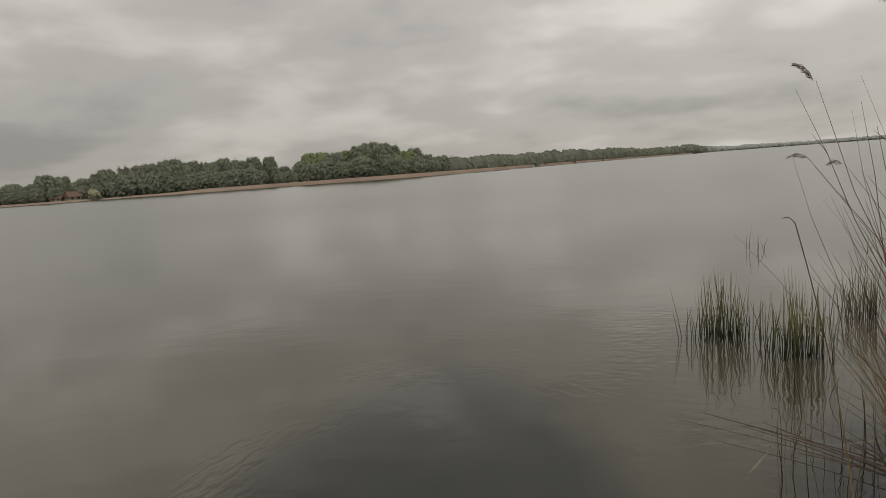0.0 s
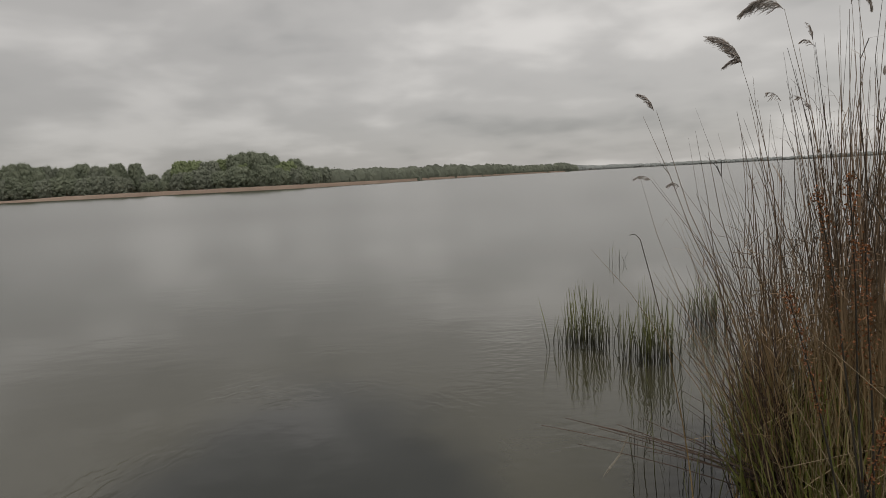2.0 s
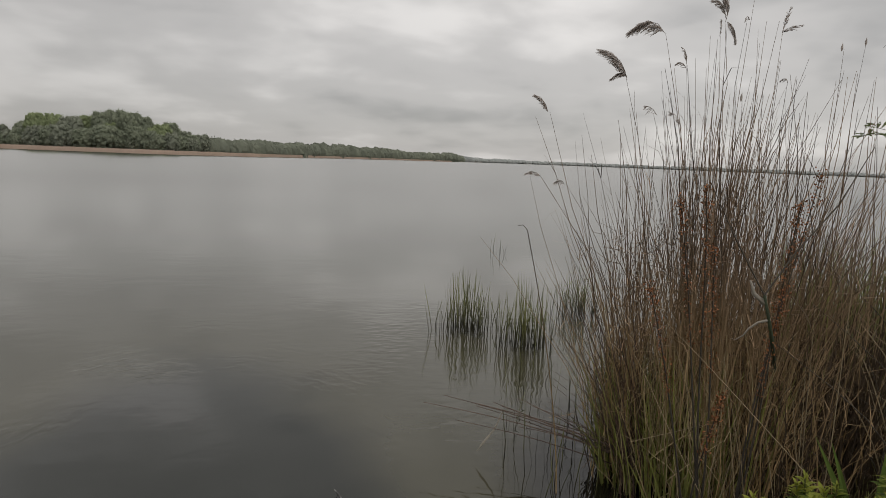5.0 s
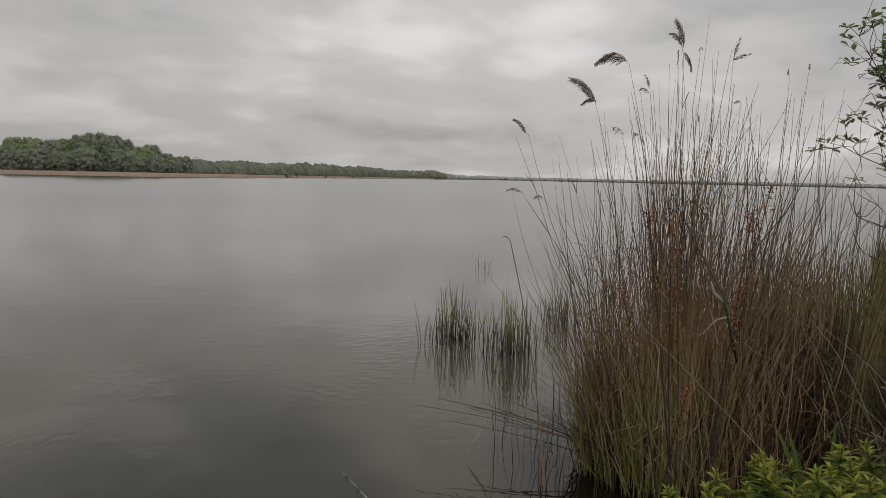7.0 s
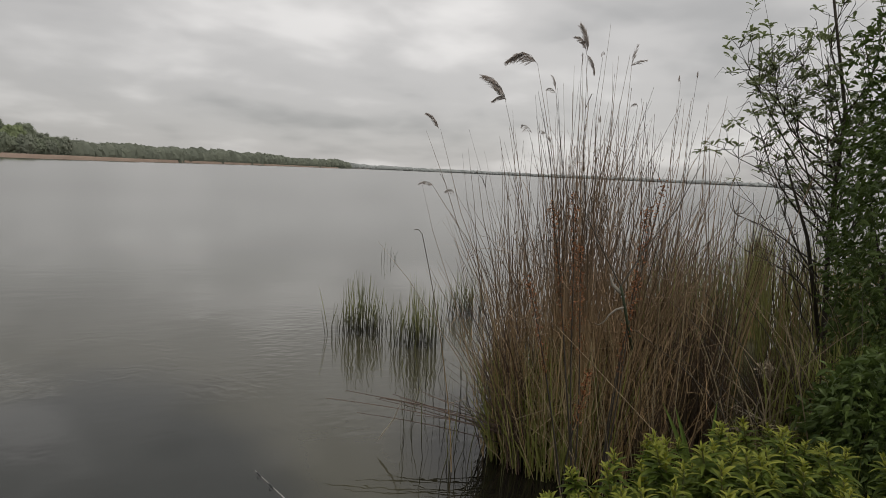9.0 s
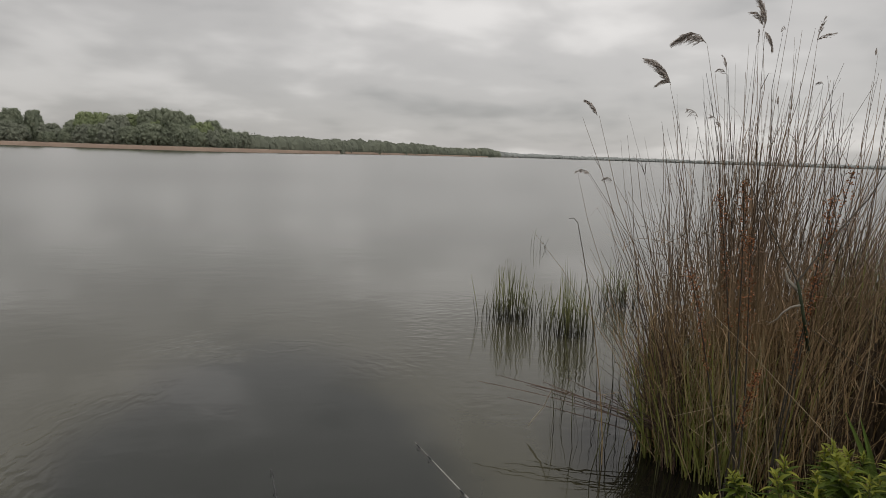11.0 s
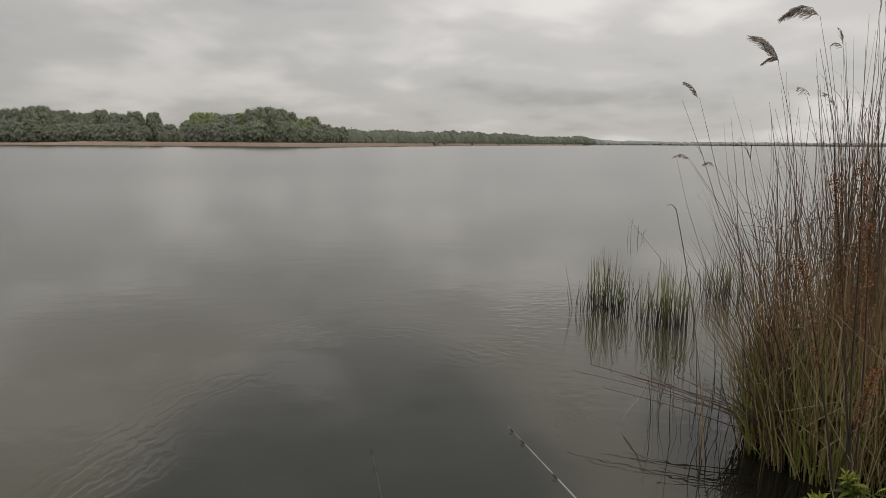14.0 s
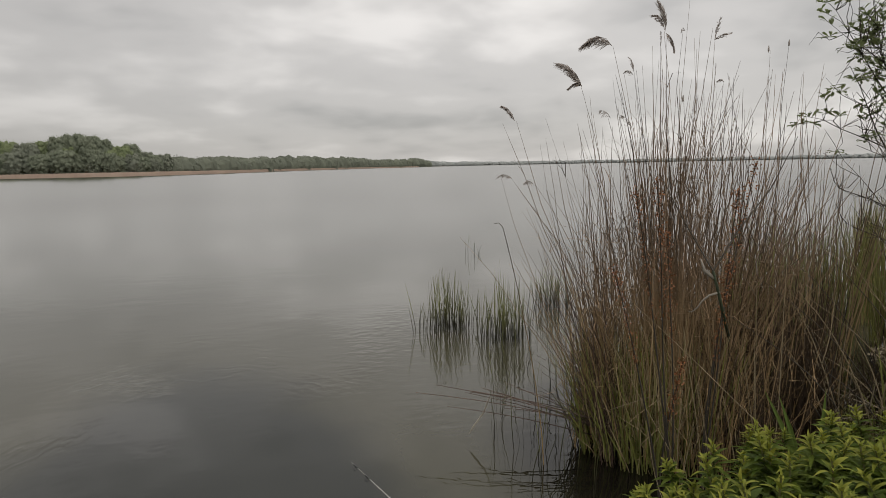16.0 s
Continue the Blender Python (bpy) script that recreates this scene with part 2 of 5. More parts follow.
def water_material():
    m = bpy.data.materials.new("lake_water")
    m.use_nodes = True
    nt = m.node_tree
    ns, ls = nt.nodes, nt.links
    bsdf = ns["Principled BSDF"]
    bsdf.inputs["IOR"].default_value = 1.45
    geo = ns.new("ShaderNodeNewGeometry")

    def noise_at(scale, stretch, turn, detail):
        mp = ns.new("ShaderNodeMapping")
        mp.inputs["Scale"].default_value, mp.inputs["Rotation"].default_value = stretch, (0, 0, radians(turn))
        ls.new(geo.outputs["Position"], mp.inputs[0])
        n = ns.new("ShaderNodeTexNoise")
        n.inputs["Scale"].default_value, n.inputs["Detail"].default_value, n.inputs["Roughness"].default_value = scale, detail, 0.5
        ls.new(mp.outputs[0], n.inputs["Vector"])
        return n.outputs["Fac"]

    def op(kind, a, b, c=None):
        n = ns.new("ShaderNodeMath")
        n.operation = kind
        for i, v in enumerate((a, b, c)):
            if v is None:
                continue
            if isinstance(v, (int, float)):
                n.inputs[i].default_value = v
            else:
                ls.new(v, n.inputs[i])
        return n.outputs[0]

    # A dark patch painted into the water's base colour off the stand, with ripples round its rim; lighter, smooth
    # outside.
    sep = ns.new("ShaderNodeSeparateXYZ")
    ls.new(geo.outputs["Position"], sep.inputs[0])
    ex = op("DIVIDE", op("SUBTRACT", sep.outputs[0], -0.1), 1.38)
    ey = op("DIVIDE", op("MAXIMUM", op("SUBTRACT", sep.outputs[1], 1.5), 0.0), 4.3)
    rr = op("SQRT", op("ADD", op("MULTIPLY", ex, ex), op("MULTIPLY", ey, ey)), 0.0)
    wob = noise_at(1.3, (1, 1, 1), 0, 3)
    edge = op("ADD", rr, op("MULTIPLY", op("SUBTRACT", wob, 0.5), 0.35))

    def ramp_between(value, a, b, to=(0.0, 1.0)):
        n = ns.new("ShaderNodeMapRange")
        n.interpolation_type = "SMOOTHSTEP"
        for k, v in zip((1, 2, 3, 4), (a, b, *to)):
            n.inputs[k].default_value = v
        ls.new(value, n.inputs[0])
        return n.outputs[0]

    # The step from dark patch to lighter water lies in the base colour.
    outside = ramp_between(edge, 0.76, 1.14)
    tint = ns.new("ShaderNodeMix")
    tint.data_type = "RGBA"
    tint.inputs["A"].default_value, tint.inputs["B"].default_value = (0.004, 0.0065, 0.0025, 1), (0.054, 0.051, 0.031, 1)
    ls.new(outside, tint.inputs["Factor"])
    # Shade of the reed stand on the water, painted as a darker base colour.
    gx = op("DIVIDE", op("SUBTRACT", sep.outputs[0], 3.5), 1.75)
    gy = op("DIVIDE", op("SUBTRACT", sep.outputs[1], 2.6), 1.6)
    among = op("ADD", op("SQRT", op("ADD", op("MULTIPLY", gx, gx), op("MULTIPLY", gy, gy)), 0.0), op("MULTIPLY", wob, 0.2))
    reed_shade = ns.new("ShaderNodeMix")
    reed_shade.data_type = "RGBA"
    reed_shade.inputs["A"].default_value = (0.007, 0.0065, 0.0045, 1)
    ls.new(ramp_between(among, 0.85, 1.25), reed_shade.inputs["Factor"])
    ls.new(tint.outputs["Result"], reed_shade.inputs["B"])
    ls.new(reed_shade.outputs["Result"], bsdf.inputs["Base Color"])
    away = ns.new("ShaderNodeVectorMath")
    away.operation = "LENGTH"
    ls.new(geo.outputs["Position"], away.inputs[0])
    ls.new(ramp_between(away.outputs["Value"], 6.0, 40.0, (0.004, 0.13)), bsdf.inputs["Roughness"])
    calm = ramp_between(away.outputs["Value"], 7.0, 26.0, (1.0, 0.06))
    rim = op("MULTIPLY", ramp_between(edge, 0.8, 1.0), ramp_between(edge, 1.0, 1.36, (1.0, 0.0)))
    ring = ns.new("ShaderNodeCombineXYZ")
    rx, ry = op("SUBTRACT", sep.outputs[0], -0.15), op("DIVIDE", op("SUBTRACT", sep.outputs[1], 1.5), 1.8)
    run = op("SQRT", op("ADD", op("MULTIPLY", rx, rx), op("MULTIPLY", ry, ry)), 0.0)
    ls.new(op("MULTIPLY", run, 14.5), ring.inputs[0])
    ls.new(op("MULTIPLY", op("ARCTAN2", ry, rx), 19.0), ring.inputs[1])
    rn = ns.new("ShaderNodeTexNoise")
    rn.inputs["Scale"].default_value, rn.inputs["Detail"].default_value, rn.inputs["Distortion"].default_value = 1.0, 1.5, 0.4
    ls.new(ring.outputs[0], rn.inputs["Vector"])
    bend = ns.new("ShaderNodeTexNoise")
    bend.inputs["Scale"].default_value, bend.inputs["Detail"].default_value = 0.6, 2.0
    ls.new(ring.outputs[0], bend.inputs["Vector"])
    train = op("SINE", op("ADD", op("MULTIPLY", run, 62.0), op("MULTIPLY", bend.outputs["Fac"], 16.0)), 0.0)
    west = op("MAXIMUM", ramp_between(sep.outputs[1], 3.2, 4.2), ramp_between(sep.outputs[0], -0.5, 0.3, (1.0, 0.0)))
    patch = op("MULTIPLY", ramp_between(noise_at(0.9, (1, 1, 1), 0, 2), 0.38, 0.6), west)
    crest = op("MULTIPLY", op("ADD", train, op("MULTIPLY", rn.outputs["Fac"], 1.6)), op("ADD", rn.outputs["Fac"], 0.2))
    faint = ramp_between(sep.outputs[0], -0.1, 0.9, (1.0, 0.4))
    wave = op("MULTIPLY", op("MULTIPLY", rim, op("MULTIPLY", patch, faint)), op("MULTIPLY", crest, 0.0016))
    fine = op("MULTIPLY", noise_at(7.5, (1.0, 1.3, 1), 12, 1), 0.0008)
    swell = op("MULTIPLY", noise_at(1.4, (1.0, 1.7, 1), 10, 1), 0.0022)
    # Wavelets lap about the rush clumps and the foot of the reeds.
    lx, ly = op("DIVIDE", op("SUBTRACT", sep.outputs[0], 2.9), 1.9), op("DIVIDE", op("SUBTRACT", sep.outputs[1], 5.0), 2.6)
    lap = ramp_between(op("SQRT", op("ADD", op("MULTIPLY", lx, lx), op("MULTIPLY", ly, ly)), 0.0), 0.7, 1.2, (1.0, 0.0))
    lapping = op("MULTIPLY", op("MULTIPLY", noise_at(6.5, (1.0, 1.6, 1), 20, 1), lap), 0.0034)
    height = op("MULTIPLY", op("ADD", op("ADD", wave, lapping), op("ADD", fine, swell)), calm)
    # Far out the normals tilt towards the camera's stand, so the water mirrors sky above the trees.
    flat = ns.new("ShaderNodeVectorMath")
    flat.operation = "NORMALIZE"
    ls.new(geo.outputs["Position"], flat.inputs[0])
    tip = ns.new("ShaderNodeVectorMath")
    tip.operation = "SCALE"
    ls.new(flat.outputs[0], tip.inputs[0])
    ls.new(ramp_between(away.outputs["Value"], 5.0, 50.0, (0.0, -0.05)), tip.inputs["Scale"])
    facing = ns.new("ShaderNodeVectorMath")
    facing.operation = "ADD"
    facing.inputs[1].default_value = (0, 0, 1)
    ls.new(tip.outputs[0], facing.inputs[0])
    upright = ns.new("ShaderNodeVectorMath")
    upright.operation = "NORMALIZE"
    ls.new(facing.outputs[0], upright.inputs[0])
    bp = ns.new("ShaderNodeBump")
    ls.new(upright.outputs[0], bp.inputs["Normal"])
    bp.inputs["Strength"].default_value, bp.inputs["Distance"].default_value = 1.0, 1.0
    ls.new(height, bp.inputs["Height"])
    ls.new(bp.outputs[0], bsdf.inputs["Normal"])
    return m


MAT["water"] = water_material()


# ---- mesh helpers ----
class Build:
    """Collects points and faces of one mesh."""

    def __init__(self):
        self.v, self.f = [], []

    def tube(self, pts, radii, sides=3, cap=True):
        base = len(self.v)
        n = len(pts)
        for i, p in enumerate(pts):
            p = Vector(p)
            d = (Vector(pts[min(i + 1, n - 1)]) - Vector(pts[max(i - 1, 0)])).normalized()
            a = d.cross(Vector((0.31, 0.95, 0.1))).normalized()
            b = d.cross(a)
            for k in range(sides):
                g = 2 * math.pi * k / sides
                self.v.append(tuple(p + (a * math.cos(g) + b * math.sin(g)) * radii[i]))
        for i in range(n - 1):
            for k in range(sides):
                q = base + i * sides
                self.f.append((q + k, q + (k + 1) % sides, q + sides + (k + 1) % sides, q + sides + k))
        if cap:
            self.f.append(tuple(base + k for k in reversed(range(sides))))
            self.f.append(tuple(base + (n - 1) * sides + k for k in range(sides)))
        return self

    def ribbon(self, pts, widths, side, fold=0.25):
        """A blade with a keel: three points across at each step."""
        base = len(self.v)
        n = len(pts)
        for i, p in enumerate(pts):
            p = Vector(p)
            d = (Vector(pts[min(i + 1, n - 1)]) - Vector(pts[max(i - 1, 0)])).normalized()
            s = (Vector(side) - d * d.dot(Vector(side))).normalized()
            up = s.cross(d)
            w = widths[i] / 2
            for a in (-1, 0, 1):
                self.v.append(tuple(p + s * w * a + up * (w * fold * abs(a))))
        for i in range(n - 1):
            q = base + 3 * i
            self.f.append((q, q + 1, q + 4, q + 3))
            self.f.append((q + 1, q + 2, q + 5, q + 4))
        return self

    def card(self, c, d, s, length, width):
        """A small pointed leaf from c along d, with side s."""
        base = len(self.v)
        c, d, s = Vector(c), Vector(d), Vector(s)
        for p in (c, c + d * length * 0.45 + s * width * 0.5, c + d * length, c + d * length * 0.45 - s * width * 0.5):
            self.v.append(tuple(p))
        self.f.append((base, base + 1, base + 2, base + 3))
        return self

    def box(self, lo, hi):
        base = len(self.v)
        for x in (lo[0], hi[0]):
            for y in (lo[1], hi[1]):
                for z in (lo[2], hi[2]):
                    self.v.append((x, y, z))
        for q in ((0, 1, 3, 2), (4, 6, 7, 5), (0, 4, 5, 1), (2, 3, 7, 6), (0, 2, 6, 4), (1, 5, 7, 3)):
            self.f.append(tuple(base + i for i in q))
        return self

    def mesh(self, name, mat, smooth=False):
        me = bpy.data.meshes.new(name)
        me.from_pydata(self.v, [], self.f)
        me.materials.append(mat)
        if smooth:
            me.shade_smooth()
        me.update()
        return me


def part(name, built, mat, parent, label="", smooth=False, kind=""):
    me = built if isinstance(built, bpy.types.Mesh) else built.mesh(name, mat, smooth)
    ob = new(name, me)
    ob.parent = parent
    return tagged(ob, label, kind=kind)


def thing(name, label, category, group="", at=(0, 0, 0), kind=""):
    ob = new(name)
    ob.empty_display_size = 0.1
    ob.location = at
    return tagged(ob, label, category, group, kind)


R = random.Random(7)


def ball(r):
    while True:
        v = Vector((r.uniform(-1, 1), r.uniform(-1, 1), r.uniform(-1, 1)))
        if 0.05 < v.length < 1:
            return v


def axis(r):
    return ball(r).normalized()


def arc(a, b, n=7, bend=1.6, sag=0.0, wob=0.0, r=R):
    """Points from a to b that rise steeply first and lean over later."""
    a, b = Vector(a), Vector(b)
    out = []
    w1, w2 = r.uniform(-1, 1), r.uniform(-1, 1)
    for i in range(n):
        s = i / (n - 1)
        k = s**bend
        p = Vector((a.x + (b.x - a.x) * k, a.y + (b.y - a.y) * k, a.z + (b.z - a.z) * s))
        p.z -= sag * math.sin(math.pi * s)
        p += Vector((w1, w2, 0)) * wob * math.sin(math.pi * s * 1.5)
        out.append(p)
    return out


EYE_AT = Vector((0.15, -0.51, 0))


def polar(az, dist, z=0.0):
    """A place by its bearing from the camera's stand, in degrees to the right of +y."""
    a = radians(az)
    return EYE_AT + Vector((math.sin(a) * dist, math.cos(a) * dist, z))


# ---- ground and water ----
SHORE_AZ = [-180, -95, -70, -40, -30, -20, -12, -7, -3, 1, 4, 9, 14, 18, 20, 23, 30, 60, 78, 90, 180]
SHORE_R = [40, 60, 260, 360, 340, 310, 290, 285, 305, 350, 430, 620, 850, 1050, 1500, 1900, 2400, 2300, 1200, 60, 40]
BANK_X = [-60, -8, -3, 0, 1.4, 2.0, 2.6, 3.2, 3.8, 4.6, 6.0, 9, 20, 80, 2600]
BANK_Y = [-14, -0.6, 0.3, 0.75, 1.15, 1.44, 1.76, 1.94, 2.12, 2.5, 3.0, 3.9, 6, 16, 380]


def shore(az):
    return float(np.interp(az, SHORE_AZ, SHORE_R))


def ground_height(x, y):
    r, az = math.hypot(x, y), math.degrees(math.atan2(x, y))
    near = (float(np.interp(x, BANK_X, BANK_Y)) - y) / (1.0 + 0.02 * r)
    n = noise.noise(Vector((x * 1.3, y * 1.3, 0))) * 0.06 + noise.noise(Vector((x * 0.3, y * 0.3, 5))) * 0.06
    if near > -0.6:
        h = -0.12 + 0.44 * min(1.0, max(0.0, (near + 0.25) / 0.7)) ** 0.8 + n * 0.7
    else:
        h = -0.12 - min(1.2, (-0.6 - near) * 0.35) + n
    far = (r - shore(az)) / 12.0
    h_far = -0.1 + min(1.0, max(-1.0, far)) * 0.7 + (n * 2 if far > 0 else 0)
    return max(h, h_far if r > 30 else -9)


def make_ground():
    b = Build()
    radii = [0.0] + [0.35 * 1.075**i for i in range(132)]
    turns = 288
    for r in radii[1:]:
        for k in range(turns):
            a = 2 * math.pi * k / turns
            x, y = r * math.sin(a), r * math.cos(a)
            b.v.append((x, y, ground_height(x, y)))
    top = len(b.v)
    b.v.append((0, 0, ground_height(0, 0)))
    for i in range(len(radii) - 2):
        for k in range(turns):
            q, k2 = i * turns, (k + 1) % turns
            b.f.append((q + k2, q + k, q + turns + k, q + turns + k2))
    for k in range(turns):
        b.f.append((top, k, (k + 1) % turns))
    ob = new("ground", b.mesh("ground", MAT["earth"], True))
    return tagged(ob, "dark damp earth of the lake bed and its banks", "ground", kind="structure")


make_ground()


def make_water():
    b = Build()
    for k in range(96):
        a = 2 * math.pi * k / 96
        b.v.append((4700 * math.sin(a), 4700 * math.cos(a), 0))
    b.f.append(tuple(reversed(range(96))))
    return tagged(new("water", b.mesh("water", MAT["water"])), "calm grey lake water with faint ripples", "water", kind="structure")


make_water()


# ---- far shore ----
UNIT = []


def unit_ball():
    """Points and faces of a round ball of 80 triangles."""
    if not UNIT:
        bm = bmesh.new()
        bmesh.ops.create_icosphere(bm, subdivisions=2, radius=1.0)
        bm.verts.index_update()
        UNIT.append([v.co.copy() for v in bm.verts])
        UNIT.append([tuple(v.index for v in f.verts) for f in bm.faces])
        bm.free()
    return UNIT


def lump(b, c, size, seed):
    """A knobbly clump of foliage round c."""
    pts, faces = unit_ball()
    base = len(b.v)
    for p in pts:
        k = 1 + 0.34 * noise.noise(p * 2.1 + Vector((seed, seed * 0.7, 0))) + 0.16 * noise.noise(p * 5.0 + Vector((0, seed, 3)))
        b.v.append((c[0] + p.x * size[0] * k, c[1] + p.y * size[1] * k, c[2] + p.z * size[2] * k))
    b.f += [tuple(base + i for i in f) for f in faces]


def crown_mesh(name, r, mat, height, width, low=0.18, lumps=30, cards=70, size=0.9, solid=True):
    """A crown of leafy clumps round the ends of the limbs, with gaps between them."""
    b = Build()
    if solid:
        lump(b, (0, 0, height * (0.5 + low * 0.5)), (width * 0.43, width * 0.43, height * (0.46 - low * 0.42)), r.uniform(0, 50))
    for i in range(lumps):
        s = r.uniform(low, 0.95)
        reach = width * 0.5 * math.sin(math.pi * min(0.97, 0.14 + 0.8 * (s - low) / (1 - low))) ** 0.55
        a = r.uniform(0, 2 * math.pi)
        q = reach * (1 - 0.55 * r.random() ** 2) * 0.92
        c = Vector((math.cos(a) * q, math.sin(a) * q, s * height))
        rad = width * r.uniform(0.045, 0.1)
        if solid:
            lump(b, c, (rad * 0.8, rad * 0.8, rad * 1.1), r.uniform(0, 50))
        for _ in range(cards):
            d = axis(r)
            p = c + Vector((d.x, d.y, d.z * 1.3)) * rad * r.uniform(0.85, 1.7)
            face = (d + axis(r) * 0.6 + Vector((0, 0, 0.5))).normalized()
            u = face.cross(axis(r)).normalized()
            b.card(p, u, face.cross(u), size * r.uniform(0.7, 1.4), size * r.uniform(0.6, 1.0))
    return b.mesh(name, mat)


def trunk_build(r, height, girth, limbs=6):
    b = Build()
    lean = Vector((r.uniform(-0.4, 0.4), r.uniform(-0.4, 0.4), 0))
    pts = [lean * (i / 5) ** 2 + Vector((0, 0, height * 0.8 * i / 5 - 0.3)) for i in range(6)]
    b.tube(pts, [girth * (1 - 0.16 * i) for i in range(6)], 6)
    for _ in range(limbs):
        s = r.uniform(0.25, 0.75)
        p = lean * s * s + Vector((0, 0, height * 0.8 * s))
        a = r.uniform(0, 2 * math.pi)
        q = p + Vector((math.cos(a), math.sin(a), r.uniform(0.4, 1.0))) * height * r.uniform(0.14, 0.24)
        b.tube([p, p.lerp(q, 0.5) + Vector((0, 0, 0.2)), q], [girth * 0.4, girth * 0.28, girth * 0.1], 5)
    return b


def tree_kind(name, seed, mat, label, height, width, low=0.08, lumps=260, cards=40):
    r = random.Random(seed)
    t = thing(name, label, "tree", "trees along the far shore")
    part("trunk", trunk_build(r, height, height * 0.02), MAT["bark"], t)
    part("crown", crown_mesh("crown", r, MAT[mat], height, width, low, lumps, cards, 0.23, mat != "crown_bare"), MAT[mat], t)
    return t


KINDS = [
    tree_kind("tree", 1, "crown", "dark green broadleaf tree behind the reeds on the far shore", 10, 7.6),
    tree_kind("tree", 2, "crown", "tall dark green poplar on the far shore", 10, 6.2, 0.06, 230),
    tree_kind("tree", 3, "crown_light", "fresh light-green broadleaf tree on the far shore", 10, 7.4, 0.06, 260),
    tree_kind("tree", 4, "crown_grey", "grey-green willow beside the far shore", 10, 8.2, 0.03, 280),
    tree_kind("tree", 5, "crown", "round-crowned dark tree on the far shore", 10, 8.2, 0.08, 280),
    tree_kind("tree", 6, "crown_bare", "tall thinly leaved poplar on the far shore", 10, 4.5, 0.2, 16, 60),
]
USED = set()
# Bearing, height of the top above eye level in degrees, and kind, from one end of the shore to the other.
WEST = [(-39.5, 1.5, 0), (-38, 1.3, 4), (-36.6, 1.2, 0), (-35.8, 1.81, 4), (-34.8, 1.65, 0), (-34.0, 1.2, 5), (-33.2, 1.4, 4), (-32.3, 1.7, 1), (-31.6, 2.0, 4),
        (-30.5, 2.35, 5), (-30.0, 2.4, 5), (-29.2, 2.15, 3), (-28.4, 2.2, 3), (-27.4, 2.4, 1), (-26.6, 2.5, 4), (-25.7, 2.2, 0), (-24.8, 2.2, 3), (-23.6, 2.1, 0),
        (-22.6, 2.35, 4), (-21.4, 2.1, 3), (-20.2, 2.3, 1), (-18.8, 2.25, 1), (-17.8, 1.3, 3)]
EAST = [(-16.5, 1.1, 0), (-15.4, 2.3, 2), (-14.2, 2.3, 2), (-13.1, 2.2, 3), (-12.0, 2.3, 2), (-11.0, 2.7, 1), (-9.9, 2.9, 4), (-8.9, 2.75, 4), (-8.0, 2.5, 0),
        (-6.7, 1.95, 2), (-6.0, 2.15, 1), (-5.0, 1.5, 3), (-3.6, 1.3, 3), (-15.8, 1.5, 3), (-10.4, 1.9, 2), (-7.3, 1.7, 2), (-12.6, 1.6, 3), (-4.4, 1.25, 0)]


def plant(az, top, kind, back, r):
    d = shore(az) + back
    h = 1.86 + d * math.tan(radians(top))
    p = polar(az, d)
    s = h / 10.0
    src = KINDS[kind]
    m = pose(p.x, p.y, 0.4, 0, 0, r.uniform(0, 360)) 
    wide = max(0.8, min(1.25, 14.0 / h)) * r.uniform(0.9, 1.1)
    if kind not in USED:
        USED.add(kind)
        ob = src
        ob.matrix_basis = m
    else:
        ob = copy_thing(src, m)
    ob.scale = (s * wide, s * wide, s)
    return ob


def far_shore():
    r = random.Random(11)
    for az, top, kind in WEST + EAST:
        plant(az, top, kind, r.uniform(12, 20) + (22 if -34.9 < az < -33.3 else 0), r)
    for az, top, kind in WEST + EAST:
        if not -19.5 < az < -15.9:
            plant(az + r.uniform(-0.6, 0.6), top * r.uniform(0.72, 0.9), r.choice((0, 3, 4)) if az < -16 else r.choice((2, 3, 4)), r.uniform(26, 40), r)
    # A lower second row fills the gaps under the crowns.
    for i in range(52):
        az = -39 + i * 0.68
        low = -18.7 < az < -15.8
        hut = -35.6 < az < -33.4
        lim = float(np.interp(az, [-39, -36, -34, -32, -30, -20, -18, -15, -9, -6, -4], [1.0, 1.0, 0.7, 1.1, 1.5, 1.5, 1.1, 1.5, 1.8, 1.4, 1.0]))
        plant(az + r.uniform(-0.4, 0.4), ((0.55 if az < -34.5 else 0.2) if hut else 0.75 if low else lim) * r.uniform(0.7, 1.0), r.choice((0, 3, 4, 3)), r.uniform(6, 10), r)


far_shore()


